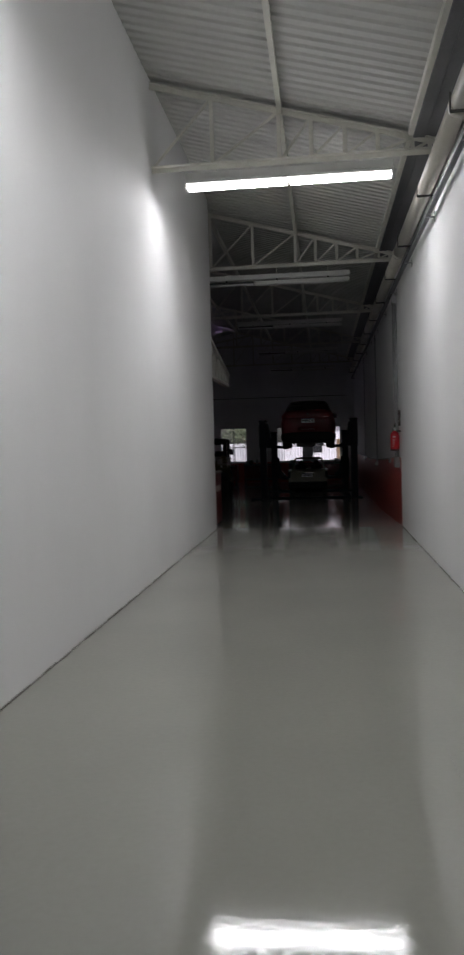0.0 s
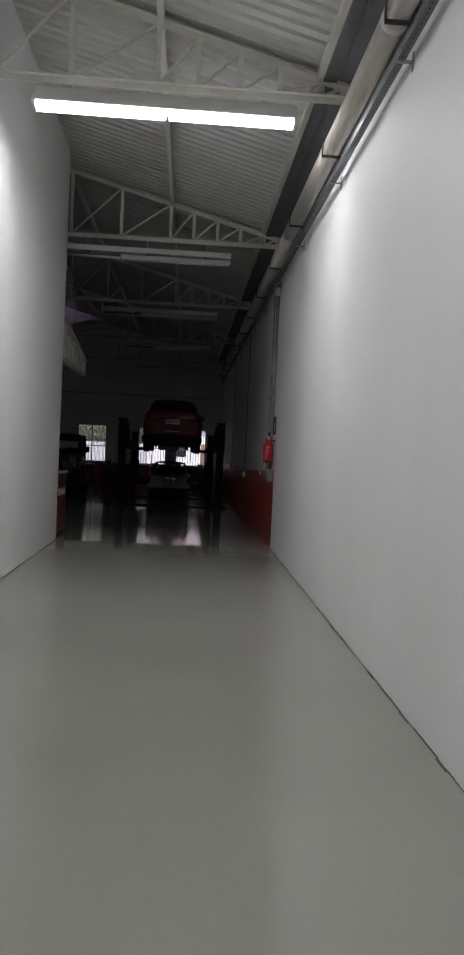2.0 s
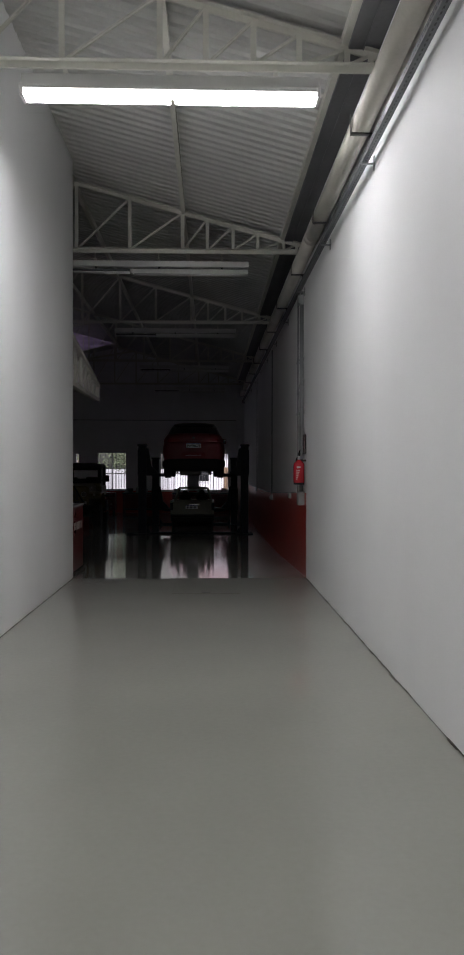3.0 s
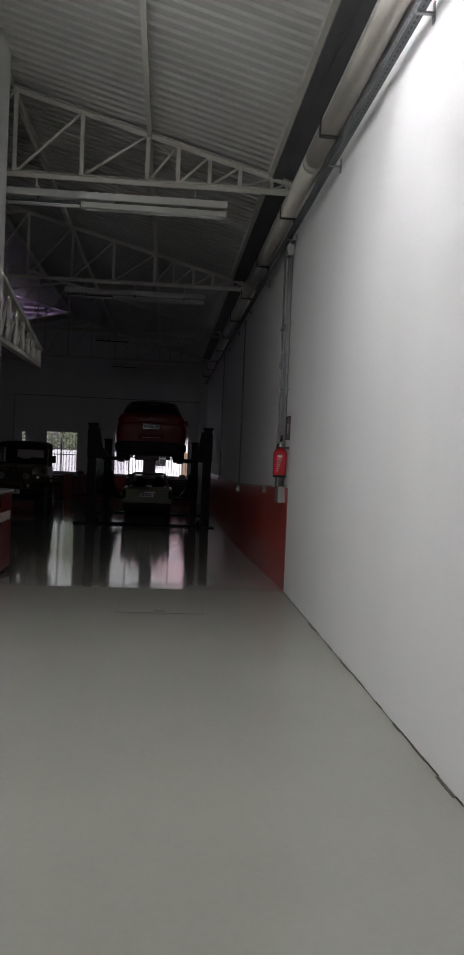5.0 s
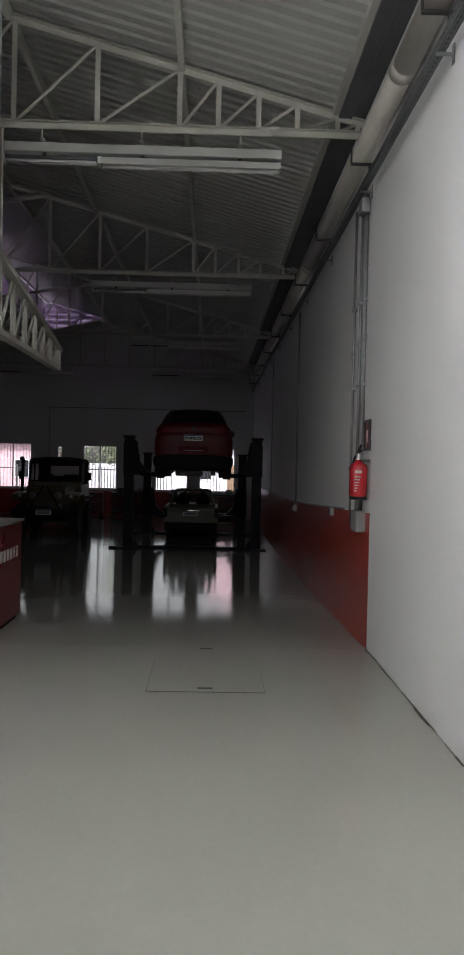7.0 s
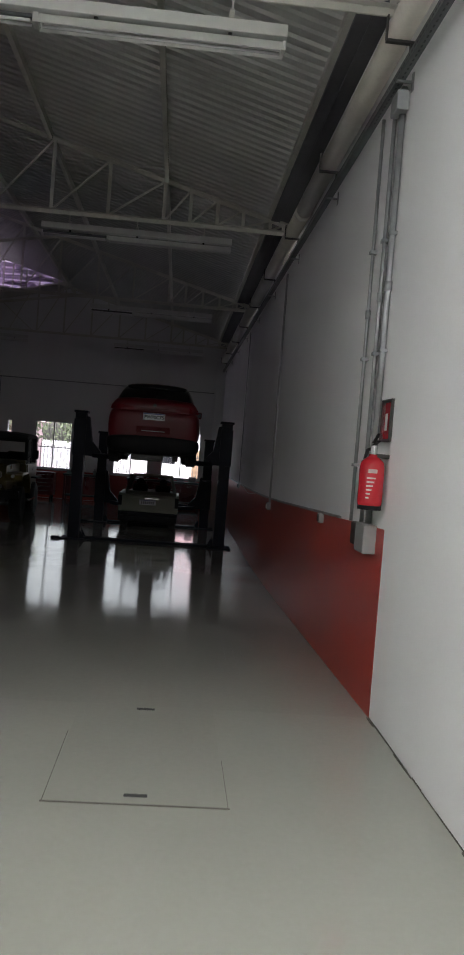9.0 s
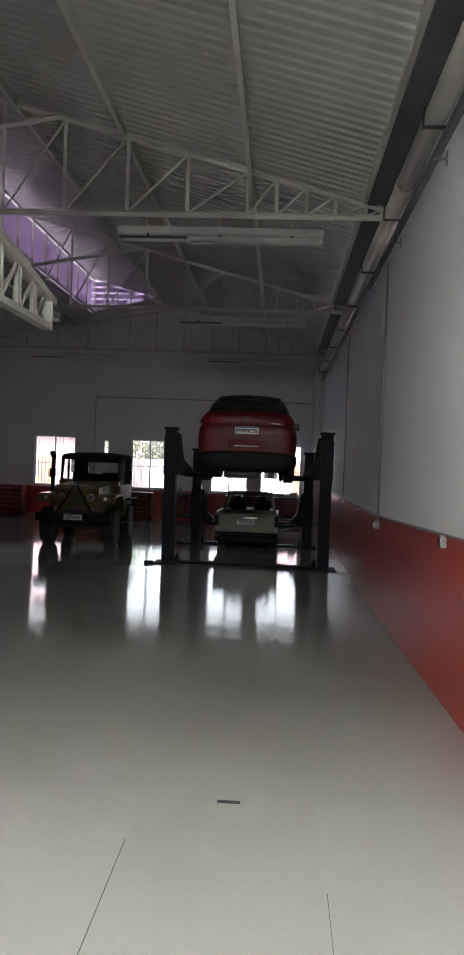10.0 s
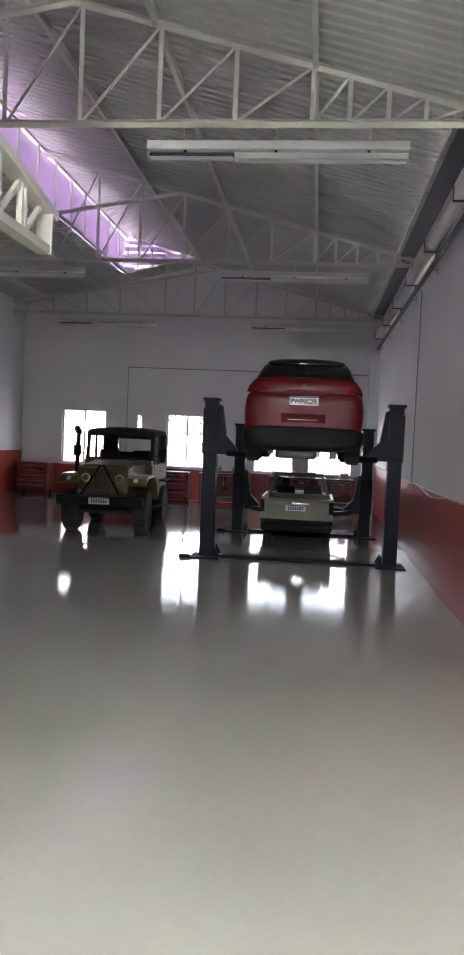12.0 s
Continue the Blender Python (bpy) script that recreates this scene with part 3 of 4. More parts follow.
# ---- fire extinguisher and its sign ----
ext = thing("fire_extinguisher", "red fire extinguisher with white label hung on the wall", "fire extinguisher", (XR - 0.11, 15.44, 1.47))
part("cylinder", lathe(B(), [(0.06, 0.0), (0.085, 0.012), (0.088, 0.04), (0.088, 0.27), (0.08, 0.31), (0.055, 0.335), (0.03, 0.35), (0.03, 0.365)], 28), M["ext_red"], ext, smooth=True)
part("foot_ring", lathe(B(), [(0.07, -0.02), (0.082, -0.02), (0.082, 0.01), (0.07, 0.01)], 24), M["black_plastic"], ext)
part("valve", rod(B(), (0, 0, 0.355), (0, 0, 0.425), 0.022, 12), M["chrome"], ext)
part("handle", bar(B(), (0, 0.02, 0.425), (0.0, -0.12, 0.455), 0.025, 0.012, 0.003), M["black_plastic"], ext)
part("lever", bar(B(), (0, 0.02, 0.445), (0.0, -0.11, 0.505), 0.022, 0.01, 0.003), M["black_plastic"], ext)
bm = B()
pts = [(0.0, 0.03, 0.405), (-0.02, 0.08, 0.395), (-0.03, 0.105, 0.345), (-0.03, 0.105, 0.3), (-0.03, 0.1, 0.18)]
for a, b in zip(pts, pts[1:]):
    rod(bm, a, b, 0.012, 8)
part("hose", bm, M["rubber"], ext)


def wrap(bm, r, a0, a1, z0, z1, n=10):
    lo, hi = [], []
    for i in range(n + 1):
        a = radians(a0 + (a1 - a0) * i / n)
        lo.append(bm.verts.new((r * math.cos(a), r * math.sin(a), z0)))
        hi.append(bm.verts.new((r * math.cos(a), r * math.sin(a), z1)))
    for i in range(n):
        bm.faces.new((lo[i], lo[i + 1], hi[i + 1], hi[i]))
    return bm


part("label_bar", wrap(B(), 0.0895, 240, 280, 0.235, 0.262), M["faded"], ext, "white printed bar")
for k in range(6):
    part("label_bar", wrap(B(), 0.0895, 236, 236 + 14 + (k * 37) % 32, 0.06 + k * 0.027, 0.07 + k * 0.027), M["faded"], ext)
part("wall_hook", box(B(), 0.02, 0.11, -0.02, 0.02, 0.34, 0.37), M["dark_metal"], ext)
sg = thing("extinguisher_sign", "small framed red extinguisher sign on the wall", "sign", (XR, 15.54, 1.95))
part("board", box(B(), -0.012, 0.0, -0.11, 0.11, 0.0, 0.26, 0.002), M["ext_red"], sg)
part("pictogram", box(B(), -0.014, -0.012, -0.03, 0.03, 0.06, 0.18), M["label"], sg)
part("frame", box(B(), -0.02, 0.0, -0.13, -0.11, -0.02, 0.28), M["dark_metal"], sg)
part("frame", box(B(), -0.02, 0.0, 0.11, 0.13, -0.02, 0.28), M["dark_metal"], sg)
part("frame", box(B(), -0.02, 0.0, -0.11, 0.11, 0.26, 0.28), M["dark_metal"], sg)
part("frame", box(B(), -0.02, 0.0, -0.11, 0.11, -0.02, 0.0), M["dark_metal"], sg)

# ---- pit cover in the floor ----
hatch = thing("floor_hatch", "flush epoxy-painted pit cover with black strips for recessed grips", "hatch", (-0.062, 13.915, 0.0))
part("cover", box(B(), -0.45, 0.45, 0.008, 1.47, -0.01, 0.0015), M["floor"], hatch)
for a, b, c, d in ((-0.462, -0.4585, 0.007, 0.95), (0.459, 0.4615, 0.007, 0.6), (-0.468, 0.468, -0.007, 0.006)):
    part("joint", box(B(), a, b, c, d, -0.001, 0.0028), M["dirt"], hatch)
# recessed grips as flat black strips, the hollows' shade put into their colour
for yy in (0.1, 1.41):
    part("grip", box(B(), -0.065, 0.055, yy - 0.016, yy + 0.016, 0.0, 0.0045, 0.001), M["rubber"], hatch)
bm = B()
for k in range(3):
    bar(bm, (0.59 + k * 0.075, 17.6 - 0.08 * k, floor_z(17.6 - 0.08 * k) + 0.002), (0.575 + k * 0.08, 16.88, floor_z(16.88) + 0.002), 0.012, 0.001)
tagged(part("tyre_mark", bm, M["scuff"]), "faint dark scuff marks on the floor", "marks", kind="stuff")

bm = B()
for a, b in (((0.63, 4.5), (0.637, 4.05)), ((0.637, 4.05), (0.632, 3.6))):
    bar(bm, (*a, 0.001), (*b, 0.001), 0.005, 0.001)
tagged(part("floor_scratch", bm, M["scuff"]), "faint thin scratch in the epoxy floor", "marks", kind="stuff")

# white cable hanging along the top of the dado
loose = thing("loose_cable", "thin white cable sagging along the top of the dado", "cable", (XR - 0.02, 0, 0))
bm = B()
sag = [(0.0, 27.2, 1.12), (-0.01, 26.4, 1.1), (-0.015, 25.7, 1.05), (-0.015, 25.1, 1.02), (-0.01, 24.5, 1.05), (0.0, 24.0, 1.08)]
for a, b in zip(sag, sag[1:]):
    rod(bm, a, b, 0.005, 8)
part("sheath", bm, M["plate"], loose, smooth=True)


# ---- two-post lifts ----
def two_post_lift(x0, x1, yy, height, carriage, label):
    root = thing("car_lift", label, "car lift", (0, yy, ZH), group="car lifts")
    for x, s in ((x0, 1), (x1, -1)):
        part("base_plate", box(B(), x - 0.24, x + 0.24, -0.32, 0.2, 0, 0.025, 0.004), M["lift"], root)
        bm = B()
        prof = [(-0.11, -0.13), (0.11, -0.13), (0.11, 0.13), (0.08, 0.13), (0.08, -0.1), (-0.08, -0.1), (-0.08, 0.13), (-0.11, 0.13)]
        ring = [(x + (px if s > 0 else px), py) for px, py in prof]
        loft(bm, [[(px, py, z) for px, py in ring] for z in (0.025, height - 0.05)])
        part("post", bm, M["lift"], root)
        part("top_cap", box(B(), x - 0.14, x + 0.14, -0.16, 0.16, height - 0.05, height, 0.01), M["lift"], root)
        for sy in (-0.17, 0.14):
            bm = B()
            vs = [bm.verts.new((x + s * a, sy + t, b)) for t in (0.0, 0.02) for a, b in ((0.24, 0.025), (0.14, 0.2), (0.14, 0.025))]
            bm.faces.new(vs[:3]); bm.faces.new(vs[3:][::-1])
            for k in range(3):
                bm.faces.new((vs[k], vs[(k + 1) % 3], vs[3 + (k + 1) % 3], vs[3 + k]))
            bmesh.ops.recalc_face_normals(bm, faces=bm.faces)
            part("foot_gusset", bm, M["lift"], root)
        c = part("carriage", box(B(), x - 0.125, x + 0.125, -0.18, -0.132, carriage, carriage + 0.75, 0.01), M["lift"], root)
        bm = B()
        vs = [bm.verts.new((x + s * a, t, carriage + b)) for t in (-0.1, 0.1) for a, b in ((0.11, 0.82), (0.17, 0.8), (0.25, 0.3), (0.44, 0.1), (0.44, 0.0), (0.11, 0.0))]
        bm.faces.new(vs[:6]); bm.faces.new(vs[6:][::-1])
        for k in range(6):
            bm.faces.new((vs[k], vs[(k + 1) % 6], vs[6 + (k + 1) % 6], vs[6 + k]))
        bmesh.ops.recalc_face_normals(bm, faces=bm.faces)
        part("carriage_bracket", bm, M["lift"], root)
        for d in (-1, 1):
            ex, ey = x + s * 0.86, d * 0.82
            part("arm", bar(B(), (x + s * 0.32, d * 0.1, carriage + 0.02), (ex, ey, carriage + 0.02), 0.12, 0.09, 0.008), M["lift"], root)
            part("arm_pad", rod(B(), (ex, ey, carriage + 0.06), (ex, ey, carriage + 0.13), 0.06, 14), M["rubber"], root)
        part("cable", rod(B(), (x, 0.06, 0.1), (x, 0.06, height - 0.06), 0.006, 6), M["galv"], root)
    part("floor_cover", box(B(), x0 + 0.14, x1 - 0.14, -0.12, 0.12, 0.0, 0.05, 0.02), M["lift"], root)
    part("safety_foot", box(B(), x0 - 0.42, x0 - 0.24, -0.3, -0.18, 0.0, 0.05, 0.012), M["lift"], root)
    return root


two_post_lift(-1.99, 1.02, 26.35, 2.64, 1.72, "dark blue-grey two-post car lift holding a raised red hatchback")
two_post_lift(-1.86, 0.83, 30.15, 2.3, 0.5, "dark two-post car lift with lowered arms")


# ---- wheels ----
def wheel(parent, x, y, r, width, rim_mat, side):
    w = new("wheel")
    w.parent = parent
    w.matrix_basis = Matrix.Translation((x, y, r)) @ Matrix.Rotation(radians(90 * side), 4, "Y")
    h = width / 2
    part("tyre", lathe(B(), [(r * 0.62, -h * 0.8), (r * 0.9, -h), (r * 0.98, -h * 0.8), (r, -h * 0.4), (r, h * 0.4), (r * 0.98, h * 0.8), (r * 0.9, h), (r * 0.62, h * 0.8)], 32), M["rubber"], w, smooth=True)
    bm = B()
    lathe(bm, [(r * 0.62, -h * 0.7), (r * 0.64, h * 0.72), (r * 0.56, h * 0.72), (r * 0.54, h * 0.3)], 28)
    for k in range(5):
        a = 2 * math.pi * k / 5
        bar(bm, (0.03 * math.cos(a), 0.03 * math.sin(a), h * 0.55), (r * 0.58 * math.cos(a), r * 0.58 * math.sin(a), h * 0.6), 0.06, 0.03)
    rod(bm, (0, 0, 0), (0, 0, h * 0.66), r * 0.16, 16)
    part("rim", bm, rim_mat, w)
    # lug blocks of the tread
    bm = B()
    for k in range(28):
        a = 2 * math.pi * k / 28
        m = Matrix.Rotation(a, 4, "Z") @ Matrix.Translation((r * 0.995, 0, 0))
        rr = bmesh.ops.create_cube(bm, size=1.0)
        bmesh.ops.transform(bm, matrix=m @ Matrix.Diagonal((0.014, 0.035, width * 0.82, 1)), verts=rr["verts"])
    part("tread", bm, M["rubber"], w)
    return w


def ring_section(y, w, zb, zm, zt, wt, crown=0.02):
    """A closed car section: flat floor, round flanks, shoulder at zt with half width wt."""
    right = [(w * 0.82, zb), (w * 0.96, zb + 0.08), (w, zm), (w * 0.985, (zm + zt) / 2), (wt, zt)]
    pts = [(x, y, z) for x, z in right] + [(wt * 0.5, y, zt + crown), (-wt * 0.5, y, zt + crown)]
    return pts + [(-x, y, z) for x, z in reversed(right)]


def plate_part(root, x, y, z, w, h, text=""):
    """A plate with its readable characters, or plain bars where they cannot be read."""
    p = part("licence_plate", box(B(), x - w / 2, x + w / 2, y - 0.012, y, z - h / 2, z + h / 2, 0.004), M["plate"], root, "white licence plate with dark characters")
    part("plate_band", box(B(), x - w / 2 + 0.004, x + w / 2 - 0.004, y - 0.0135, y - 0.012, z + h * 0.32, z + h * 0.46), M["plate_blue"], p)
    if text:
        cu = bpy.data.curves.new("characters", "FONT")
        cu.body, cu.size, cu.align_x, cu.align_y, cu.extrude, cu.offset = text, h * 0.66, "CENTER", "CENTER", 0.0008, 0.004
        cu.materials.append(M["ink"])
        ob = new("characters", cu)
        ob.parent = p
        ob.matrix_basis = pose(x, y - 0.014, z - h * 0.1, 90, 0, 0)
    else:
        for k in range(7):
            cx = x - w * 0.4 + w * 0.8 * (k + 0.5) / 7
            part("character", box(B(), cx - w * 0.035, cx + w * 0.035, y - 0.014, y - 0.012, z - h * 0.34, z + h * 0.2), M["ink"], p)
    return p


# ---- raised red hatchback, tail towards the corridor ----
car = thing("hatchback_car", "red hatchback car raised on a two-post lift", "car", (-0.445, 24.3, 1.44))
car.scale = (1.05, 1.05, 1.05)
HW = 0.79
bm = B()
loft(bm, [ring_section(*a) for a in (
    (0.0, 0.72, 0.36, 0.6, 0.86, 0.68, 0.0), (0.04, 0.78, 0.3, 0.62, 0.97, 0.72, 0.0), (0.25, 0.81, 0.26, 0.64, 1.02, 0.74, 0.0), (0.8, 0.82, 0.24, 0.62, 1.0, 0.76, 0.0),
    (1.8, 0.81, 0.22, 0.6, 0.97, 0.76), (2.7, 0.81, 0.22, 0.58, 0.95, 0.76), (3.3, 0.78, 0.24, 0.54, 0.88, 0.7), (3.75, 0.72, 0.27, 0.5, 0.72, 0.6), (3.92, 0.6, 0.32, 0.47, 0.6, 0.5))])
part("body", bm, M["car_red"], car, smooth=True, sub=2)


def cabin_section(y, w0, z0, w1, z1):
    right = [(w0, z0), ((w0 * 0.6 + w1 * 0.4), z0 + (z1 - z0) * 0.45), (w1, z1 - 0.05), (w1 * 0.85, z1)]
    return [(x, y, z) for x, z in right] + [(-x, y, z) for x, z in reversed(right)]


bm = B()
loft(bm, [cabin_section(*a) for a in ((0.1, 0.7, 0.93, 0.66, 1.0), (0.3, 0.74, 0.95, 0.6, 1.28), (0.55, 0.75, 0.96, 0.58, 1.42), (1.5, 0.74, 0.95, 0.6, 1.48), (2.2, 0.71, 0.94, 0.58, 1.43), (2.6, 0.7, 0.93, 0.56, 1.2), (2.95, 0.68, 0.92, 0.6, 0.96))])
part("greenhouse", bm, M["car_glass"], car, "dark tinted windows", smooth=True, sub=2)
bm = B()
loft(bm, [[(x * w, y, z + dz) for x, dz in ((1.0, -0.07), (1.02, -0.02), (0.7, 0.02), (0, 0.035), (-0.7, 0.02), (-1.02, -0.02), (-1.0, -0.07), (0, -0.06))] for y, w, z in ((0.4, 0.5, 1.37), (0.55, 0.55, 1.42), (1.4, 0.59, 1.465), (2.1, 0.58, 1.43), (2.3, 0.5, 1.39))])
part("roof", bm, M["car_glass"], car, "dark glossy roof panel", smooth=True, sub=1)
bm = B()
loft(bm, [ring_section(*a) for a in ((-0.03, 0.66, 0.2, 0.34, 0.47, 0.66), (-0.005, 0.78, 0.17, 0.34, 0.48, 0.77), (0.2, 0.83, 0.16, 0.33, 0.48, 0.825), (0.42, 0.83, 0.16, 0.32, 0.45, 0.815))])
part("rear_bumper", bm, M["black_plastic"], car, "dark plastic lower bumper", smooth=True, sub=1)
bm = B()
loft(bm, [cabin_section(*a) for a in ((0.02, 0.7, 0.88, 0.62, 1.04), (0.05, 0.77, 0.88, 0.68, 1.12), (0.16, 0.79, 0.88, 0.68, 1.17), (0.42, 0.8, 0.88, 0.71, 1.15), (0.75, 0.79, 0.88, 0.74, 1.04))])
part("tailgate", bm, M["car_red"], car, smooth=True, sub=1)
bm = B()
loft(bm, [[(x, y, z) for y, z in ((-0.03, 0.655), (0.008, 0.53), (0.05, 0.53), (0.05, 0.655))] for x in (-0.29, -0.27, 0.27, 0.29)])
part("bumper_recess", bm, M["car_red"], car)
part("recess_lip", box(B(), -0.2, 0.2, -0.034, 0.02, 0.575, 0.586, 0.003), M["alloy"], car, "bright trim lip on the bumper")
part("underbody", box(B(), -0.62, 0.62, 0.3, 3.5, 0.16, 0.26, 0.03), M["black_plastic"], car)
part("silencer", box(B(), -0.36, 0.2, 0.12, 0.4, 0.06, 0.2, 0.05), M["dark_metal"], car)
part("tow_eye", box(B(), 0.36, 0.46, 0.06, 0.14, 0.08, 0.18, 0.015), M["dark_metal"], car)
part("exhaust_pipe", rod(B(), (-0.42, 0.02, 0.14), (-0.42, 0.5, 0.14), 0.025, 10), M["dark_metal"], car)
part("axle_beam", rod(B(), (-0.6, 0.72, 0.24), (0.6, 0.72, 0.24), 0.05, 12), M["dark_metal"], car)
for s in (-1, 1):
    bm = B()
    loft(bm, [[(s * x, y, z) for x, y, z in r] for r in (
        ((0.36, 0.0, 0.985), (0.36, -0.004, 0.94), (0.36, 0.05, 0.94), (0.36, 0.05, 0.985)),
        ((0.6, 0.015, 1.01), (0.6, 0.0, 0.93), (0.6, 0.08, 0.93), (0.6, 0.08, 1.01)),
        ((0.735, 0.12, 1.02), (0.765, 0.1, 0.93), (0.7, 0.16, 0.93), (0.7, 0.16, 1.02)))])
    part("tail_light", bm, M["tail_red"], car, "dark red tail lamp")
    mir = part("side_mirror", box(B(), s * 0.8 - 0.09, s * 0.8 + 0.09, 2.5, 2.62, 0.95, 1.09, 0.035), M["car_red"], car)
    part("mirror_glass", box(B(), s * 0.8 - 0.07, s * 0.8 + 0.07, 2.494, 2.5, 0.97, 1.07), M["car_glass"], mir)
    for yy in (0.72, 3.2):
        wheel(car, s * 0.69, yy, 0.3, 0.19, M["alloy"], s)
plate_part(car, 0.0, -0.018, 0.83, 0.38, 0.12, "PWP0C75")
part("tailgate_trim", box(B(), -0.24, 0.24, -0.016, 0.03, 0.955, 0.978, 0.006), M["car_red"], car)
part("badge", rod(B(), (0, 0.0, 1.03), (0, 0.06, 1.03), 0.03, 20), M["dark_metal"], car)
part("rear_wiper", bar(B(), (0.0, 0.16, 1.19), (0.3, 0.2, 1.23), 0.02, 0.015), M["black_plastic"], car)

# ---- olive off-road vehicle, nose towards the corridor ----
jeep = thing("off_road_car", "olive off-road car with slotted grille, black canvas top and large tyres", "car", (-4.35, 28.3, ZH), turn=2)
bm = B()
loft(bm, [[(x, y, z) for x, z in ((-w, z0), (w, z0), (w, z1 - 0.06), (w * 0.8, z1), (-w * 0.8, z1), (-w, z1 - 0.06))] for y, w, z0, z1 in ((0.0, 0.47, 0.8, 1.3), (0.06, 0.49, 0.75, 1.36), (0.7, 0.52, 0.75, 1.4), (1.32, 0.58, 0.75, 1.42))])
part("bonnet", bm, M["olive"], jeep)
part("grille_panel", box(B(), -0.5, 0.5, -0.03, 0.02, 0.82, 1.3, 0.02), M["olive"], jeep)
for k in range(7):
    part("grille_slot", box(B(), -0.155 + k * 0.047, -0.155 + k * 0.047 + 0.026, -0.034, -0.028, 0.92, 1.22, 0.003), M["ink"], jeep)
part("body", box(B(), -0.74, 0.74, 1.3, 3.1, 0.6, 1.34, 0.04), M["olive"], jeep)
part("cowl", box(B(), -0.72, 0.72, 1.24, 1.42, 1.34, 1.43, 0.02), M["olive"], jeep)
for s in (-1, 1):
    bm = B()
    loft(bm, [[(s * x, y, z) for x, z in ((0.48, zz), (0.86, zz - 0.01), (0.88, zz - 0.05), (0.86, zz - 0.06), (0.48, zz - 0.05))] for y, zz in ((-0.1, 1.02), (-0.04, 1.12), (0.15, 1.17), (0.85, 1.17), (1.05, 1.05), (1.28, 0.68))])
    part("fender", bm, M["olive"], jeep)
    h = part("headlight", rod(B(), (s * 0.33, -0.055, 1.1), (s * 0.33, -0.02, 1.1), 0.085, 20), M["chrome"], jeep, "round headlight with chrome ring")
    part("lens", lathe(B(), [(0.07, 0.0), (0.06, 0.015), (0.03, 0.024), (0.0, 0.027)], 20, Matrix.Translation((s * 0.33, -0.055, 1.1)) @ Matrix.Rotation(radians(90), 4, "X")), M["lens"], h, smooth=True)
    part("indicator", rod(B(), (s * 0.66, -0.1, 1.08), (s * 0.66, -0.04, 1.08), 0.04, 14), M["plate"], jeep)
    part("fog_light", rod(B(), (s * 0.4, -0.2, 0.84), (s * 0.4, -0.12, 0.84), 0.055, 16), M["chrome"], jeep)
    part("wheel_arch", bar(B(), (s * 0.82, 2.05, 0.98), (s * 0.82, 3.0, 0.98), 0.16, 0.04, 0.01), M["black_plastic"], jeep)
    part("side_step", box(B(), s * 0.82 - 0.08, s * 0.82 + 0.08, 1.0, 2.0, 0.46, 0.5, 0.01), M["chrome"], jeep)
    part("door", box(B(), s * 0.745 - 0.012, s * 0.745 + 0.012, 1.42, 2.15, 0.68, 1.32, 0.01), M["olive"], jeep)
    part("door_handle", box(B(), s * 0.77 - 0.015, s * 0.77 + 0.015, 2.0, 2.1, 1.18, 1.21, 0.004), M["chrome"], jeep)
    part("bonnet_latch", box(B(), s * 0.53 - 0.015, s * 0.53 + 0.015, 0.3, 0.36, 1.22, 1.34, 0.004), M["chrome"], jeep)
    for a, b in ((1.45, 1.6), (2.1, 2.25), (2.85, 3.05)):
        part("side_curtain", box(B(), s * 0.71 - 0.01, s * 0.71 + 0.01, a, b, 1.34, 1.97), M["canvas"], jeep)
    part("side_window", box(B(), s * 0.71 - 0.003, s * 0.71 + 0.003, 1.6, 2.1, 1.36, 1.96), M["clear"], jeep)
    arm = part("mirror_arm", rod(B(), (s * 0.72, 1.45, 1.5), (s * 0.9, 1.42, 1.58), 0.012, 8), M["dark_metal"], jeep)
    part("mirror", box(B(), s * 0.92 - 0.08, s * 0.92 + 0.08, 1.39, 1.43, 1.48, 1.7, 0.02), M["black_plastic"], arm)
    part("tow_bar", bar(B(), (s * 0.42, -0.24, 0.72), (s * 0.03, -0.12, 1.36), 0.035, 0.035), M["black_plastic"], jeep, "black tow bar leaned on the grille")
    part("seat", box(B(), s * 0.36 - 0.22, s * 0.36 + 0.22, 2.0, 2.14, 1.1, 1.62, 0.05), M["canvas"], jeep)
    for yy in (0.45, 2.5):
        wheel(jeep, s * 0.71, yy, 0.42, 0.27, M["black_plastic"], s)
    part("windscreen_pillar", bar(B(), (s * 0.69, 1.36, 1.42), (s * 0.67, 1.48, 1.98), 0.05, 0.05), M["black_plastic"], jeep)
part("windscreen_rail", bar(B(), (-0.7, 1.36, 1.44), (0.7, 1.36, 1.44), 0.05, 0.05), M["black_plastic"], jeep)
part("windscreen_rail", bar(B(), (-0.7, 1.48, 1.95), (0.7, 1.48, 1.95), 0.05, 0.07), M["black_plastic"], jeep)
part("windscreen", bar(B(), (0, 1.37, 1.46), (0, 1.47, 1.92), 1.32, 0.005), M["clear"], jeep)
bm = B()
loft(bm, [[(x, y, z) for x, z in ((-0.74, zz - 0.12), (-0.71, zz - 0.02), (-0.3, zz + 0.02), (0.3, zz + 0.02), (0.71, zz - 0.02), (0.74, zz - 0.12), (0.66, zz - 0.06), (-0.66, zz - 0.06))] for y, zz in ((1.4, 2.0), (1.5, 2.06), (2.2, 2.1), (3.0, 2.07), (3.1, 2.0))])
part("soft_top", bm, M["canvas"], jeep, "black canvas soft top")
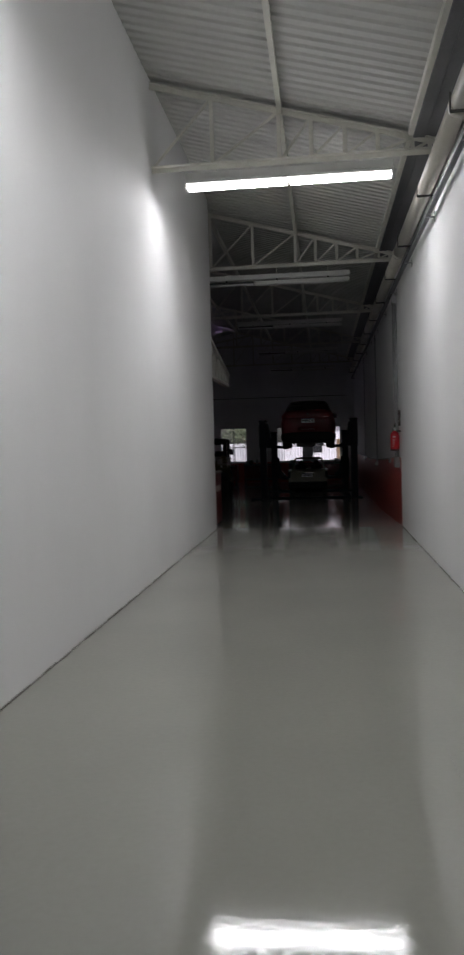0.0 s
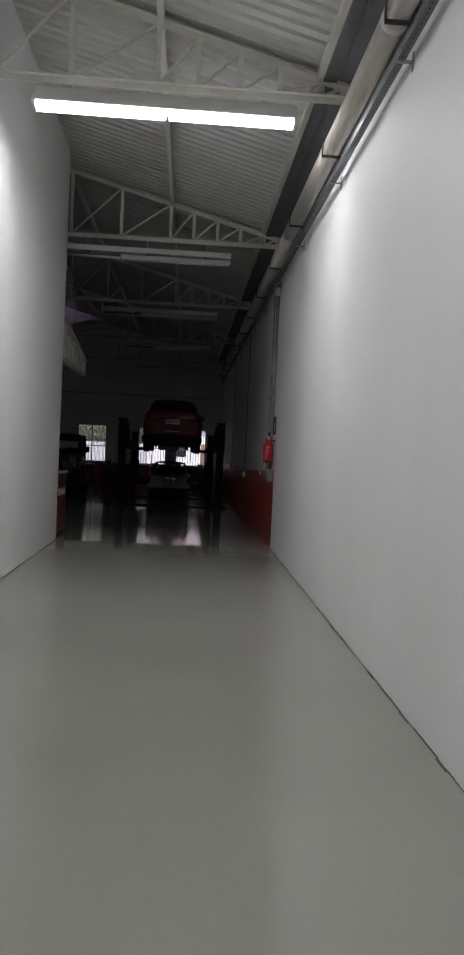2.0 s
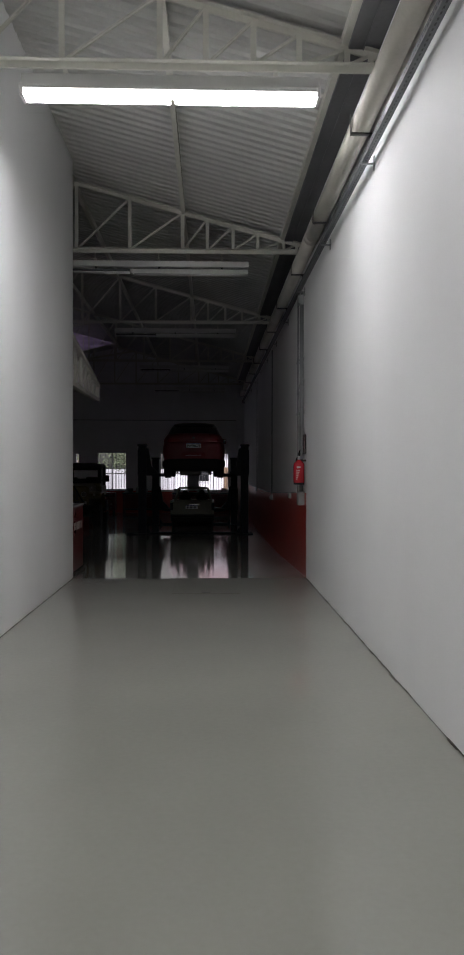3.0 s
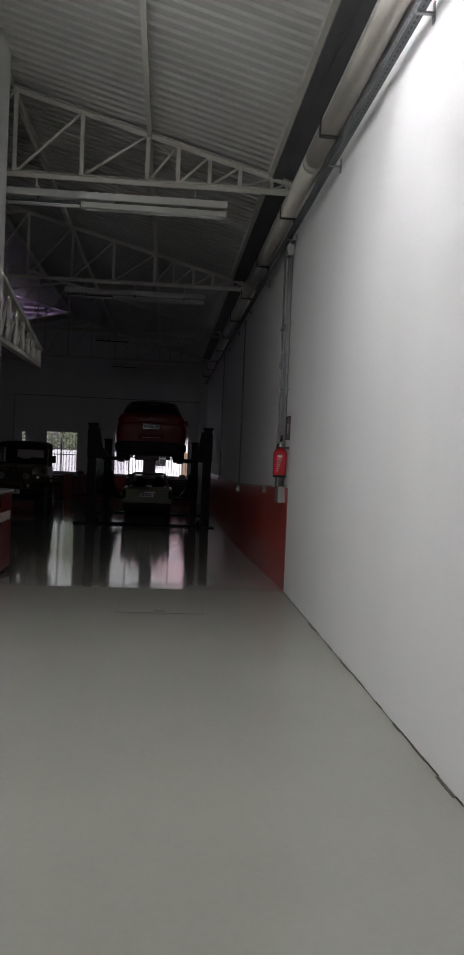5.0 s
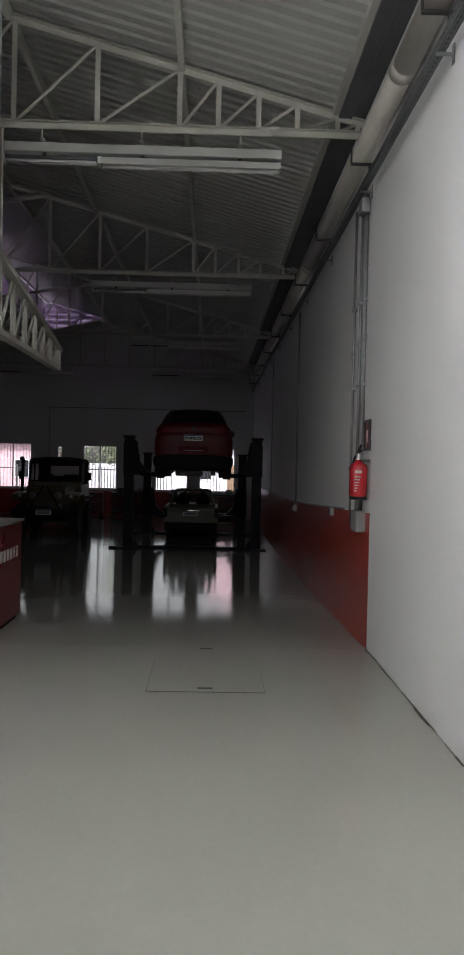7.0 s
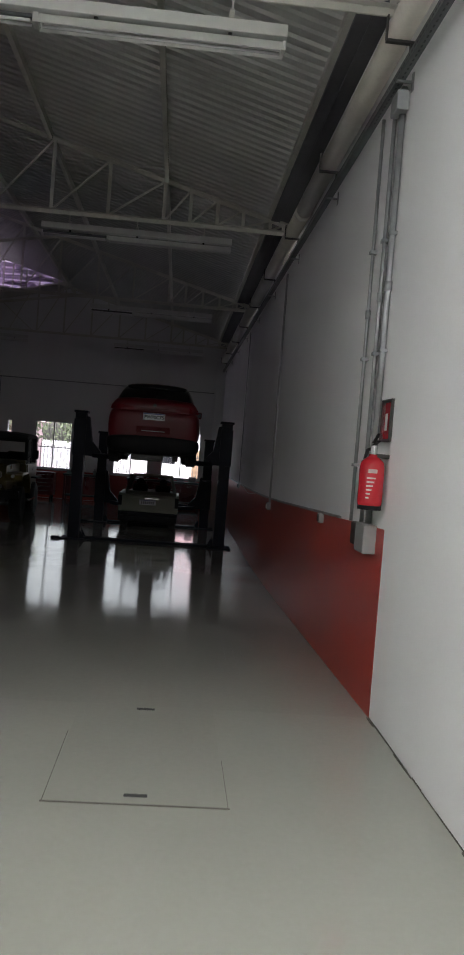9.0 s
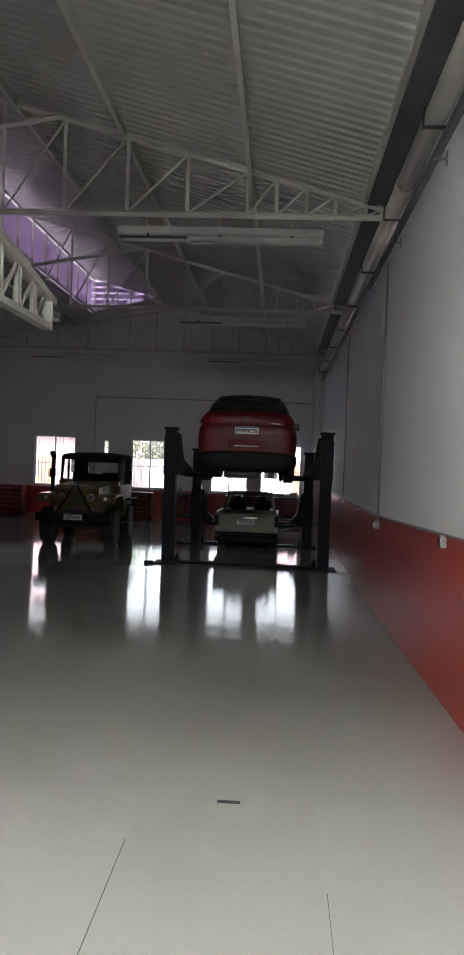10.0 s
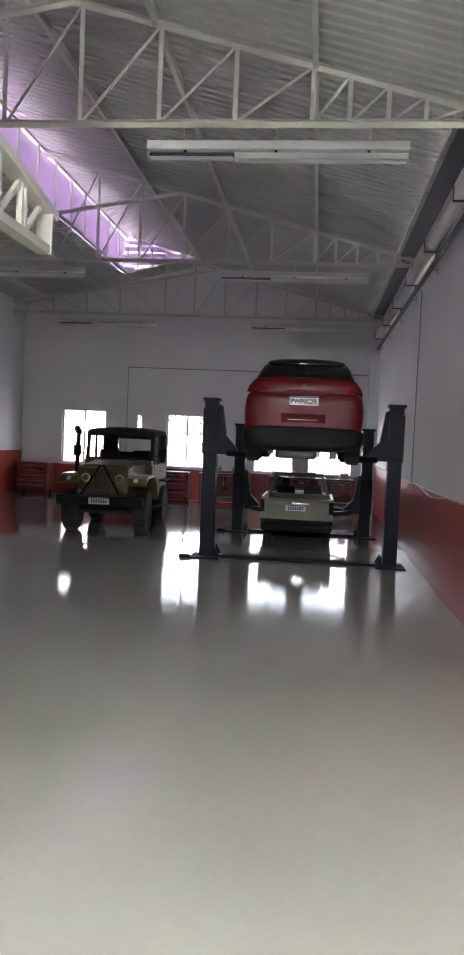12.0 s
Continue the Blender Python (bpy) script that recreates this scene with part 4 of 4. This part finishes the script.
for a, b, c, d in ((-0.72, -0.4, 1.3, 1.98), (0.44, 0.72, 1.3, 1.98), (-0.4, 0.44, 1.3, 1.56), (-0.4, 0.44, 1.86, 1.98)):
    part("rear_curtain", box(B(), a, b, 3.04, 3.06, c, d, 0.005), M["canvas"], jeep)
part("rear_window", box(B(), -0.4, 0.44, 3.046, 3.052, 1.56, 1.86), M["clear"], jeep)
part("front_bumper", box(B(), -0.84, 0.84, -0.3, -0.14, 0.58, 0.76, 0.02), M["black_plastic"], jeep)
part("winch", rod(B(), (-0.22, -0.2, 0.82), (0.22, -0.2, 0.82), 0.07, 16), M["dark_metal"], jeep)
part("underbody", box(B(), -0.5, 0.5, 0.1, 3.0, 0.45, 0.7, 0.02), M["black_plastic"], jeep)
part("axle", rod(B(), (-0.65, 0.45, 0.42), (0.65, 0.45, 0.42), 0.06, 12), M["dark_metal"], jeep)
bm = B()
rod(bm, (-0.84, 1.1, 1.1), (-0.84, 1.2, 2.0), 0.045, 12)
rod(bm, (-0.84, 1.2, 1.97), (-0.84, 1.05, 2.06), 0.065, 12)
part("snorkel", bm, M["black_plastic"], jeep, "black raised air intake")
plate_part(jeep, 0.0, -0.305, 0.68, 0.4, 0.13)

# ---- low sage-grey pickup between the second lift's posts ----
cab = thing("pickup_car", "low sage-grey pickup with open load bed and tailgate", "car", (-0.58, 28.9, ZH))
bm = B()
box(bm, -0.69, 0.69, 0.02, 0.06, 0.42, 0.84, 0.012)
box(bm, -0.6, 0.6, 0.014, 0.022, 0.5, 0.76, 0.004)
part("tailgate", bm, M["sage"], cab)
for s in (-1, 1):
    part("bed_side", box(B(), s * 0.69 - 0.03, s * 0.69 + 0.03, 0.05, 1.6, 0.42, 0.86, 0.02), M["sage"], cab)
    part("sill", box(B(), s * 0.68 - 0.03, s * 0.68 + 0.03, 0.05, 1.6, 0.2, 0.42, 0.01), M["black_plastic"], cab)
    part("tail_light", box(B(), s * 0.68 - 0.045, s * 0.68 + 0.045, -0.005, 0.04, 0.56, 0.8, 0.01), M["black_plastic"], cab, "dark tail lamp")
    part("cab_pillar", bar(B(), (s * 0.62, 1.55, 0.84), (s * 0.5, 1.75, 1.24), 0.06, 0.05), M["sage"], cab)
    part("windscreen_pillar", bar(B(), (s * 0.62, 3.0, 0.84), (s * 0.5, 2.5, 1.24), 0.05, 0.05), M["sage"], cab)
    seat = part("seat", box(B(), s * 0.3 - 0.2, s * 0.3 + 0.2, 1.95, 2.1, 0.5, 1.0, 0.05), M["black_plastic"], cab)
    part("headrest", rod(B(), (s * 0.3, 1.97, 1.06), (s * 0.3, 2.07, 1.06), 0.1, 20), M["canvas"], seat)
    part("side_glass", bar(B(), (s * 0.6, 2.2, 0.86), (s * 0.52, 2.2, 1.22), 0.006, 0.9), M["clear"], cab)
    for yy in (0.75, 3.1):
        wheel(cab, s * 0.6, yy, 0.28, 0.18, M["alloy"], s)
part("load_floor", box(B(), -0.66, 0.66, 0.06, 1.6, 0.34, 0.38), M["black_plastic"], cab)
part("cab_back", box(B(), -0.68, 0.68, 1.58, 1.63, 0.3, 0.84, 0.01), M["sage"], cab)
bm = B()
loft(bm, [ring_section(*a) for a in ((1.6, 0.7, 0.26, 0.5, 0.84, 0.68, 0.0), (2.9, 0.7, 0.26, 0.5, 0.84, 0.68, 0.0), (3.5, 0.68, 0.28, 0.48, 0.78, 0.6), (3.85, 0.55, 0.33, 0.45, 0.62, 0.48))])
part("front_body", bm, M["sage"], cab, smooth=True, sub=1)
bm = B()
loft(bm, [[(x * w, y, z + dz) for x, dz in ((1, -0.03), (0.8, 0.01), (0, 0.025), (-0.8, 0.01), (-1, -0.03))] for y, w, z in ((1.72, 0.5, 1.24), (2.0, 0.53, 1.27), (2.5, 0.5, 1.24))])
part("roof", bm, M["sage"], cab, smooth=True)
part("rear_glass", bar(B(), (0, 1.6, 0.86), (0, 1.76, 1.22), 1.0, 0.006), M["clear"], cab)
part("windscreen", bar(B(), (0, 2.97, 0.86), (0, 2.52, 1.22), 1.04, 0.006), M["clear"], cab)
part("rear_bumper", box(B(), -0.7, 0.7, -0.08, 0.03, 0.2, 0.32, 0.02), M["black_plastic"], cab)
part("tailgate_handle", box(B(), -0.1, 0.24, -0.0, 0.02, 0.73, 0.77, 0.006), M["chrome"], cab)
plate_part(cab, -0.02, 0.02, 0.66, 0.4, 0.12)
part("underbody", box(B(), -0.5, 0.5, 0.2, 3.5, 0.14, 0.28, 0.02), M["black_plastic"], cab)

# ---- along the back wall ----
def workbench(x0, x1, label):
    root = thing("workbench", label, "workbench", (x0, YB - 0.72, ZH), group="workbenches")
    w = x1 - x0
    part("worktop", box(B(), 0, w, 0, 0.66, 0.84, 0.9, 0.008), M["dark_metal"], root)
    for x in (0.05, w - 0.05):
        for y in (0.06, 0.6):
            part("leg", box(B(), x - 0.03, x + 0.03, y - 0.03, y + 0.03, 0, 0.84), M["red_metal"], root)
    part("back_panel", box(B(), 0.08, w - 0.08, 0.6, 0.62, 0.2, 0.8), M["red_metal"], root)
    n = max(2, int(w / 0.6))
    for k in range(n):
        a, b = 0.1 + k * (w - 0.2) / n, 0.1 + (k + 1) * (w - 0.2) / n
        d = part("drawer", box(B(), a + 0.01, b - 0.01, 0.02, 0.5, 0.52, 0.83, 0.006), M["red_metal"], root)
        part("handle", box(B(), (a + b) / 2 - 0.08, (a + b) / 2 + 0.08, 0.0, 0.02, 0.74, 0.76, 0.004), M["chrome"], d)
    part("shelf", box(B(), 0.08, w - 0.08, 0.06, 0.6, 0.16, 0.2), M["dark_metal"], root)
    return root


workbench(-3.7, -2.2, "red steel workbench with dark top below the windows")
workbench(-1.6, 0.9, "red steel workbench with dark top below the windows")


def tool_cabinet(x, label, w=1.0, h=0.98):
    root = thing("tool_cabinet", label, "tool cabinet", (x, YB - 0.75, ZH), group="tool cabinets")
    part("body", box(B(), 0, w, 0.02, 0.55, 0.14, h, 0.012), M["red_metal"], root)
    for k in range(5):
        z = 0.18 + k * (h - 0.24) / 5
        d = part("drawer", box(B(), 0.03, w - 0.03, 0.0, 0.03, z, z + (h - 0.24) / 5 - 0.015, 0.005), M["red_metal"], root)
        part("handle", box(B(), 0.1, w - 0.1, -0.018, 0.0, z + 0.09, z + 0.105, 0.003), M["chrome"], d)
    for a in (0.08, w - 0.08):
        for b in (0.08, 0.48):
            part("castor", rod(B(), (a - 0.02, b, 0.07), (a + 0.02, b, 0.07), 0.07, 14), M["rubber"], root)
    return root


tool_cabinet(-9.3, "red enamelled tool cabinet on castors")
tool_cabinet(-5.1, "red enamelled tool cabinet on castors", 1.1, 0.9)
rng = random.Random(11)
for x in (-3.5, -3.1, -2.7, -1.4, -1.0, -0.35, 0.2, 0.6):
    h = rng.uniform(0.1, 0.24)
    if rng.random() < 0.5:
        b = thing("oil_can", "small dark oil can standing on the workbench", "can", (x, YB - 0.4, ZH + 0.9))
        part("can", lathe(B(), [(0.05, 0), (0.055, 0.01), (0.055, h * 0.7), (0.02, h * 0.85), (0.015, h)], 16), M["red_metal" if rng.random() < 0.5 else "grey_box"], b, smooth=True)
        part("cap", rod(B(), (0, 0, h), (0, 0, h + 0.02), 0.018, 10), M["black_plastic"], b)
    else:
        b = thing("parts_box", "small plastic parts box on the workbench", "box", (x, YB - 0.42, ZH + 0.9))
        part("box", box(B(), -0.12, 0.12, -0.09, 0.09, 0, h * 0.7, 0.01), M["grey_box"], b)
        part("lid", box(B(), -0.125, 0.125, -0.095, 0.095, h * 0.7, h * 0.78, 0.006), M["black_plastic"], b)
vice = thing("bench_vice", "dark cast iron vice on the workbench", "vice", (-3.35, YB - 0.62, ZH + 0.9))
part("base", box(B(), -0.08, 0.08, -0.1, 0.1, 0, 0.06, 0.01), M["dark_metal"], vice)
part("jaw", box(B(), -0.1, 0.1, -0.02, 0.04, 0.06, 0.18, 0.01), M["dark_metal"], vice)
part("jaw", box(B(), -0.1, 0.1, -0.12, -0.07, 0.06, 0.18, 0.01), M["dark_metal"], vice)
part("screw", rod(B(), (0, -0.2, 0.09), (0, 0.1, 0.09), 0.018, 10), M["chrome"], vice)
bw = thing("back_wall_conduit", "thin grey conduit run on the back wall", "conduit", (0, YB, 0))
part("pipe", rod(B(), (-6.15, -0.03, 3.77), (1.15, -0.03, 3.77), 0.016, 8), M["galv"], bw)
part("pipe", rod(B(), (-6.1, -0.03, 3.77), (-6.1, -0.03, 1.0), 0.013, 8), M["galv"], bw)
col = thing("wall_pilaster", "white painted pilaster in the corner of the back wall", "pilaster", (XR, YB, 0))
part("shaft", box(B(), -0.3, -0.001, -0.35, -0.006, ZH, 5.0, 0.01), M["plaster"], col)
# red counter past the partition's end
rb = thing("workshop_counter", "red steel workshop counter with pale lettering on its side", "counter", (-2.2, YL + 0.4, -0.03))
part("body", box(B(), -0.8, 0.0, 0.0, 1.06, 0.06, 1.1, 0.012), M["red_metal"], rb)
part("plinth", box(B(), -0.76, -0.04, 0.04, 1.02, 0.0, 0.06), M["black_plastic"], rb)
part("top", box(B(), -0.83, 0.02, -0.02, 1.09, 1.1, 1.13, 0.008), M["grey_box"], rb)
for k in range(6):
    part("letter_bar", box(B(), 0.0, 0.003, 0.16 + k * 0.13, 0.24 + k * 0.13, 0.72, 0.84), M["label"], rb)
pp = thing("paper_sheet", "crumpled white paper sheets lying on the counter", "paper", (-2.4, YL + 0.9, 1.1))
part("sheet", box(B(), -0.1, 0.12, -0.14, 0.12, 0.0, 0.012, 0.004), M["plate"], pp)
part("sheet", bar(B(), (-0.12, -0.1, 0.018), (0.08, 0.12, 0.018), 0.2, 0.004), M["plate"], pp)

# ---- outside ----
setting("ground", box(B(), -900, 900, YB + 0.25, 1500, -0.7, -0.34), M["yard"], "pale gravel yard")


def house(x0, x1, y0, y1, h, wall, label):
    root = thing("house", label, "house", (x0, y0, -0.34))
    w, d = x1 - x0, y1 - y0
    part("wall", box(B(), 0, w, 0, d, 0, h), wall, root)
    bm = B()
    vs = [bm.verts.new((x, y, z)) for y in (-0.4, d + 0.4) for x, z in ((-0.4, h), (w + 0.4, h), (w / 2, h + w * 0.22))]
    bm.faces.new(vs[:3]); bm.faces.new(vs[3:][::-1])
    for k in range(3):
        bm.faces.new((vs[k], vs[(k + 1) % 3], vs[3 + (k + 1) % 3], vs[3 + k]))
    bmesh.ops.recalc_face_normals(bm, faces=bm.faces)
    part("roof", bm, M["tile"], root)
    for k in range(2):
        cx = w * (0.28 + 0.44 * k)
        win = part("window", box(B(), cx - 0.5, cx + 0.5, -0.05, 0.0, 1.0, 2.2), M["frame_white"], root)
        part("pane", box(B(), cx - 0.42, cx + 0.42, -0.06, -0.05, 1.08, 2.12), M["car_glass"], win)
    part("door", box(B(), w / 2 - 0.45, w / 2 + 0.45, -0.05, 0.0, 0, 2.1), M["wood"], root)
    return root


house(-19.0, -9.5, 58.0, 66.0, 3.2, M["tile"], "reddish rendered house with tiled roof")
house(-3.0, 6.0, 62.0, 70.0, 3.2, M["render_wall"], "pale rendered house with tiled roof")
fence = thing("steel_fence", "dark steel fence of vertical bars", "fence", (-16, 48, -0.34))
for k in range(9):
    part("post", box(B(), k * 3 - 0.05, k * 3 + 0.05, -0.05, 0.05, 0, 1.9), M["dark_metal"], fence)
for z in (0.3, 1.7):
    part("rail", box(B(), 0, 24, -0.02, 0.02, z, z + 0.05), M["dark_metal"], fence)
bm = B()
for k in range(150):
    box(bm, k * 0.16 + 0.05, k * 0.16 + 0.07, -0.01, 0.01, 0.1, 1.85)
tagged(part("pickets", bm, M["dark_metal"], fence), kind="stuff")


def tree(x, y, h, seed):
    root = thing("tree", "leafy green tree in the yard", "tree", (x, y, -0.34), group="yard trees")
    r = random.Random(seed)
    bm = B()
    rod(bm, (0, 0, 0), (0.1, 0, h * 0.5), 0.14, 10, 0.08)
    tips = []
    for k in range(7):
        a = k * 0.9
        p = Vector((0.1 * k / 7, 0, h * (0.32 + 0.03 * k)))
        q = p + Vector((math.cos(a) * h * 0.22, math.sin(a) * h * 0.22, h * r.uniform(0.12, 0.32)))
        rod(bm, p, q, 0.05, 6, 0.02)
        tips.append(q)
    part("trunk", bm, M["bark"], root)
    bm = B()
    for q in tips + [Vector((0, 0, h * 0.85))]:
        for k in range(130):
            d = Vector((r.gauss(0, 1), r.gauss(0, 1), r.gauss(0, 0.8))) * h * 0.085
            c = q + d
            u = Vector((r.uniform(-1, 1), r.uniform(-1, 1), r.uniform(-1, 1))).normalized() * 0.11
            v = u.orthogonal().normalized() * 0.06
            bm.faces.new([bm.verts.new(c + o) for o in (u, v, -u, -v)])
    tagged(part("crown", bm, M["leaf"], root), kind="stuff")
    return root


tree(-8.6, 52.0, 5.2, 3)
tree(-5.2, 55.0, 4.4, 8)
tree(3.5, 54.0, 4.6, 5)
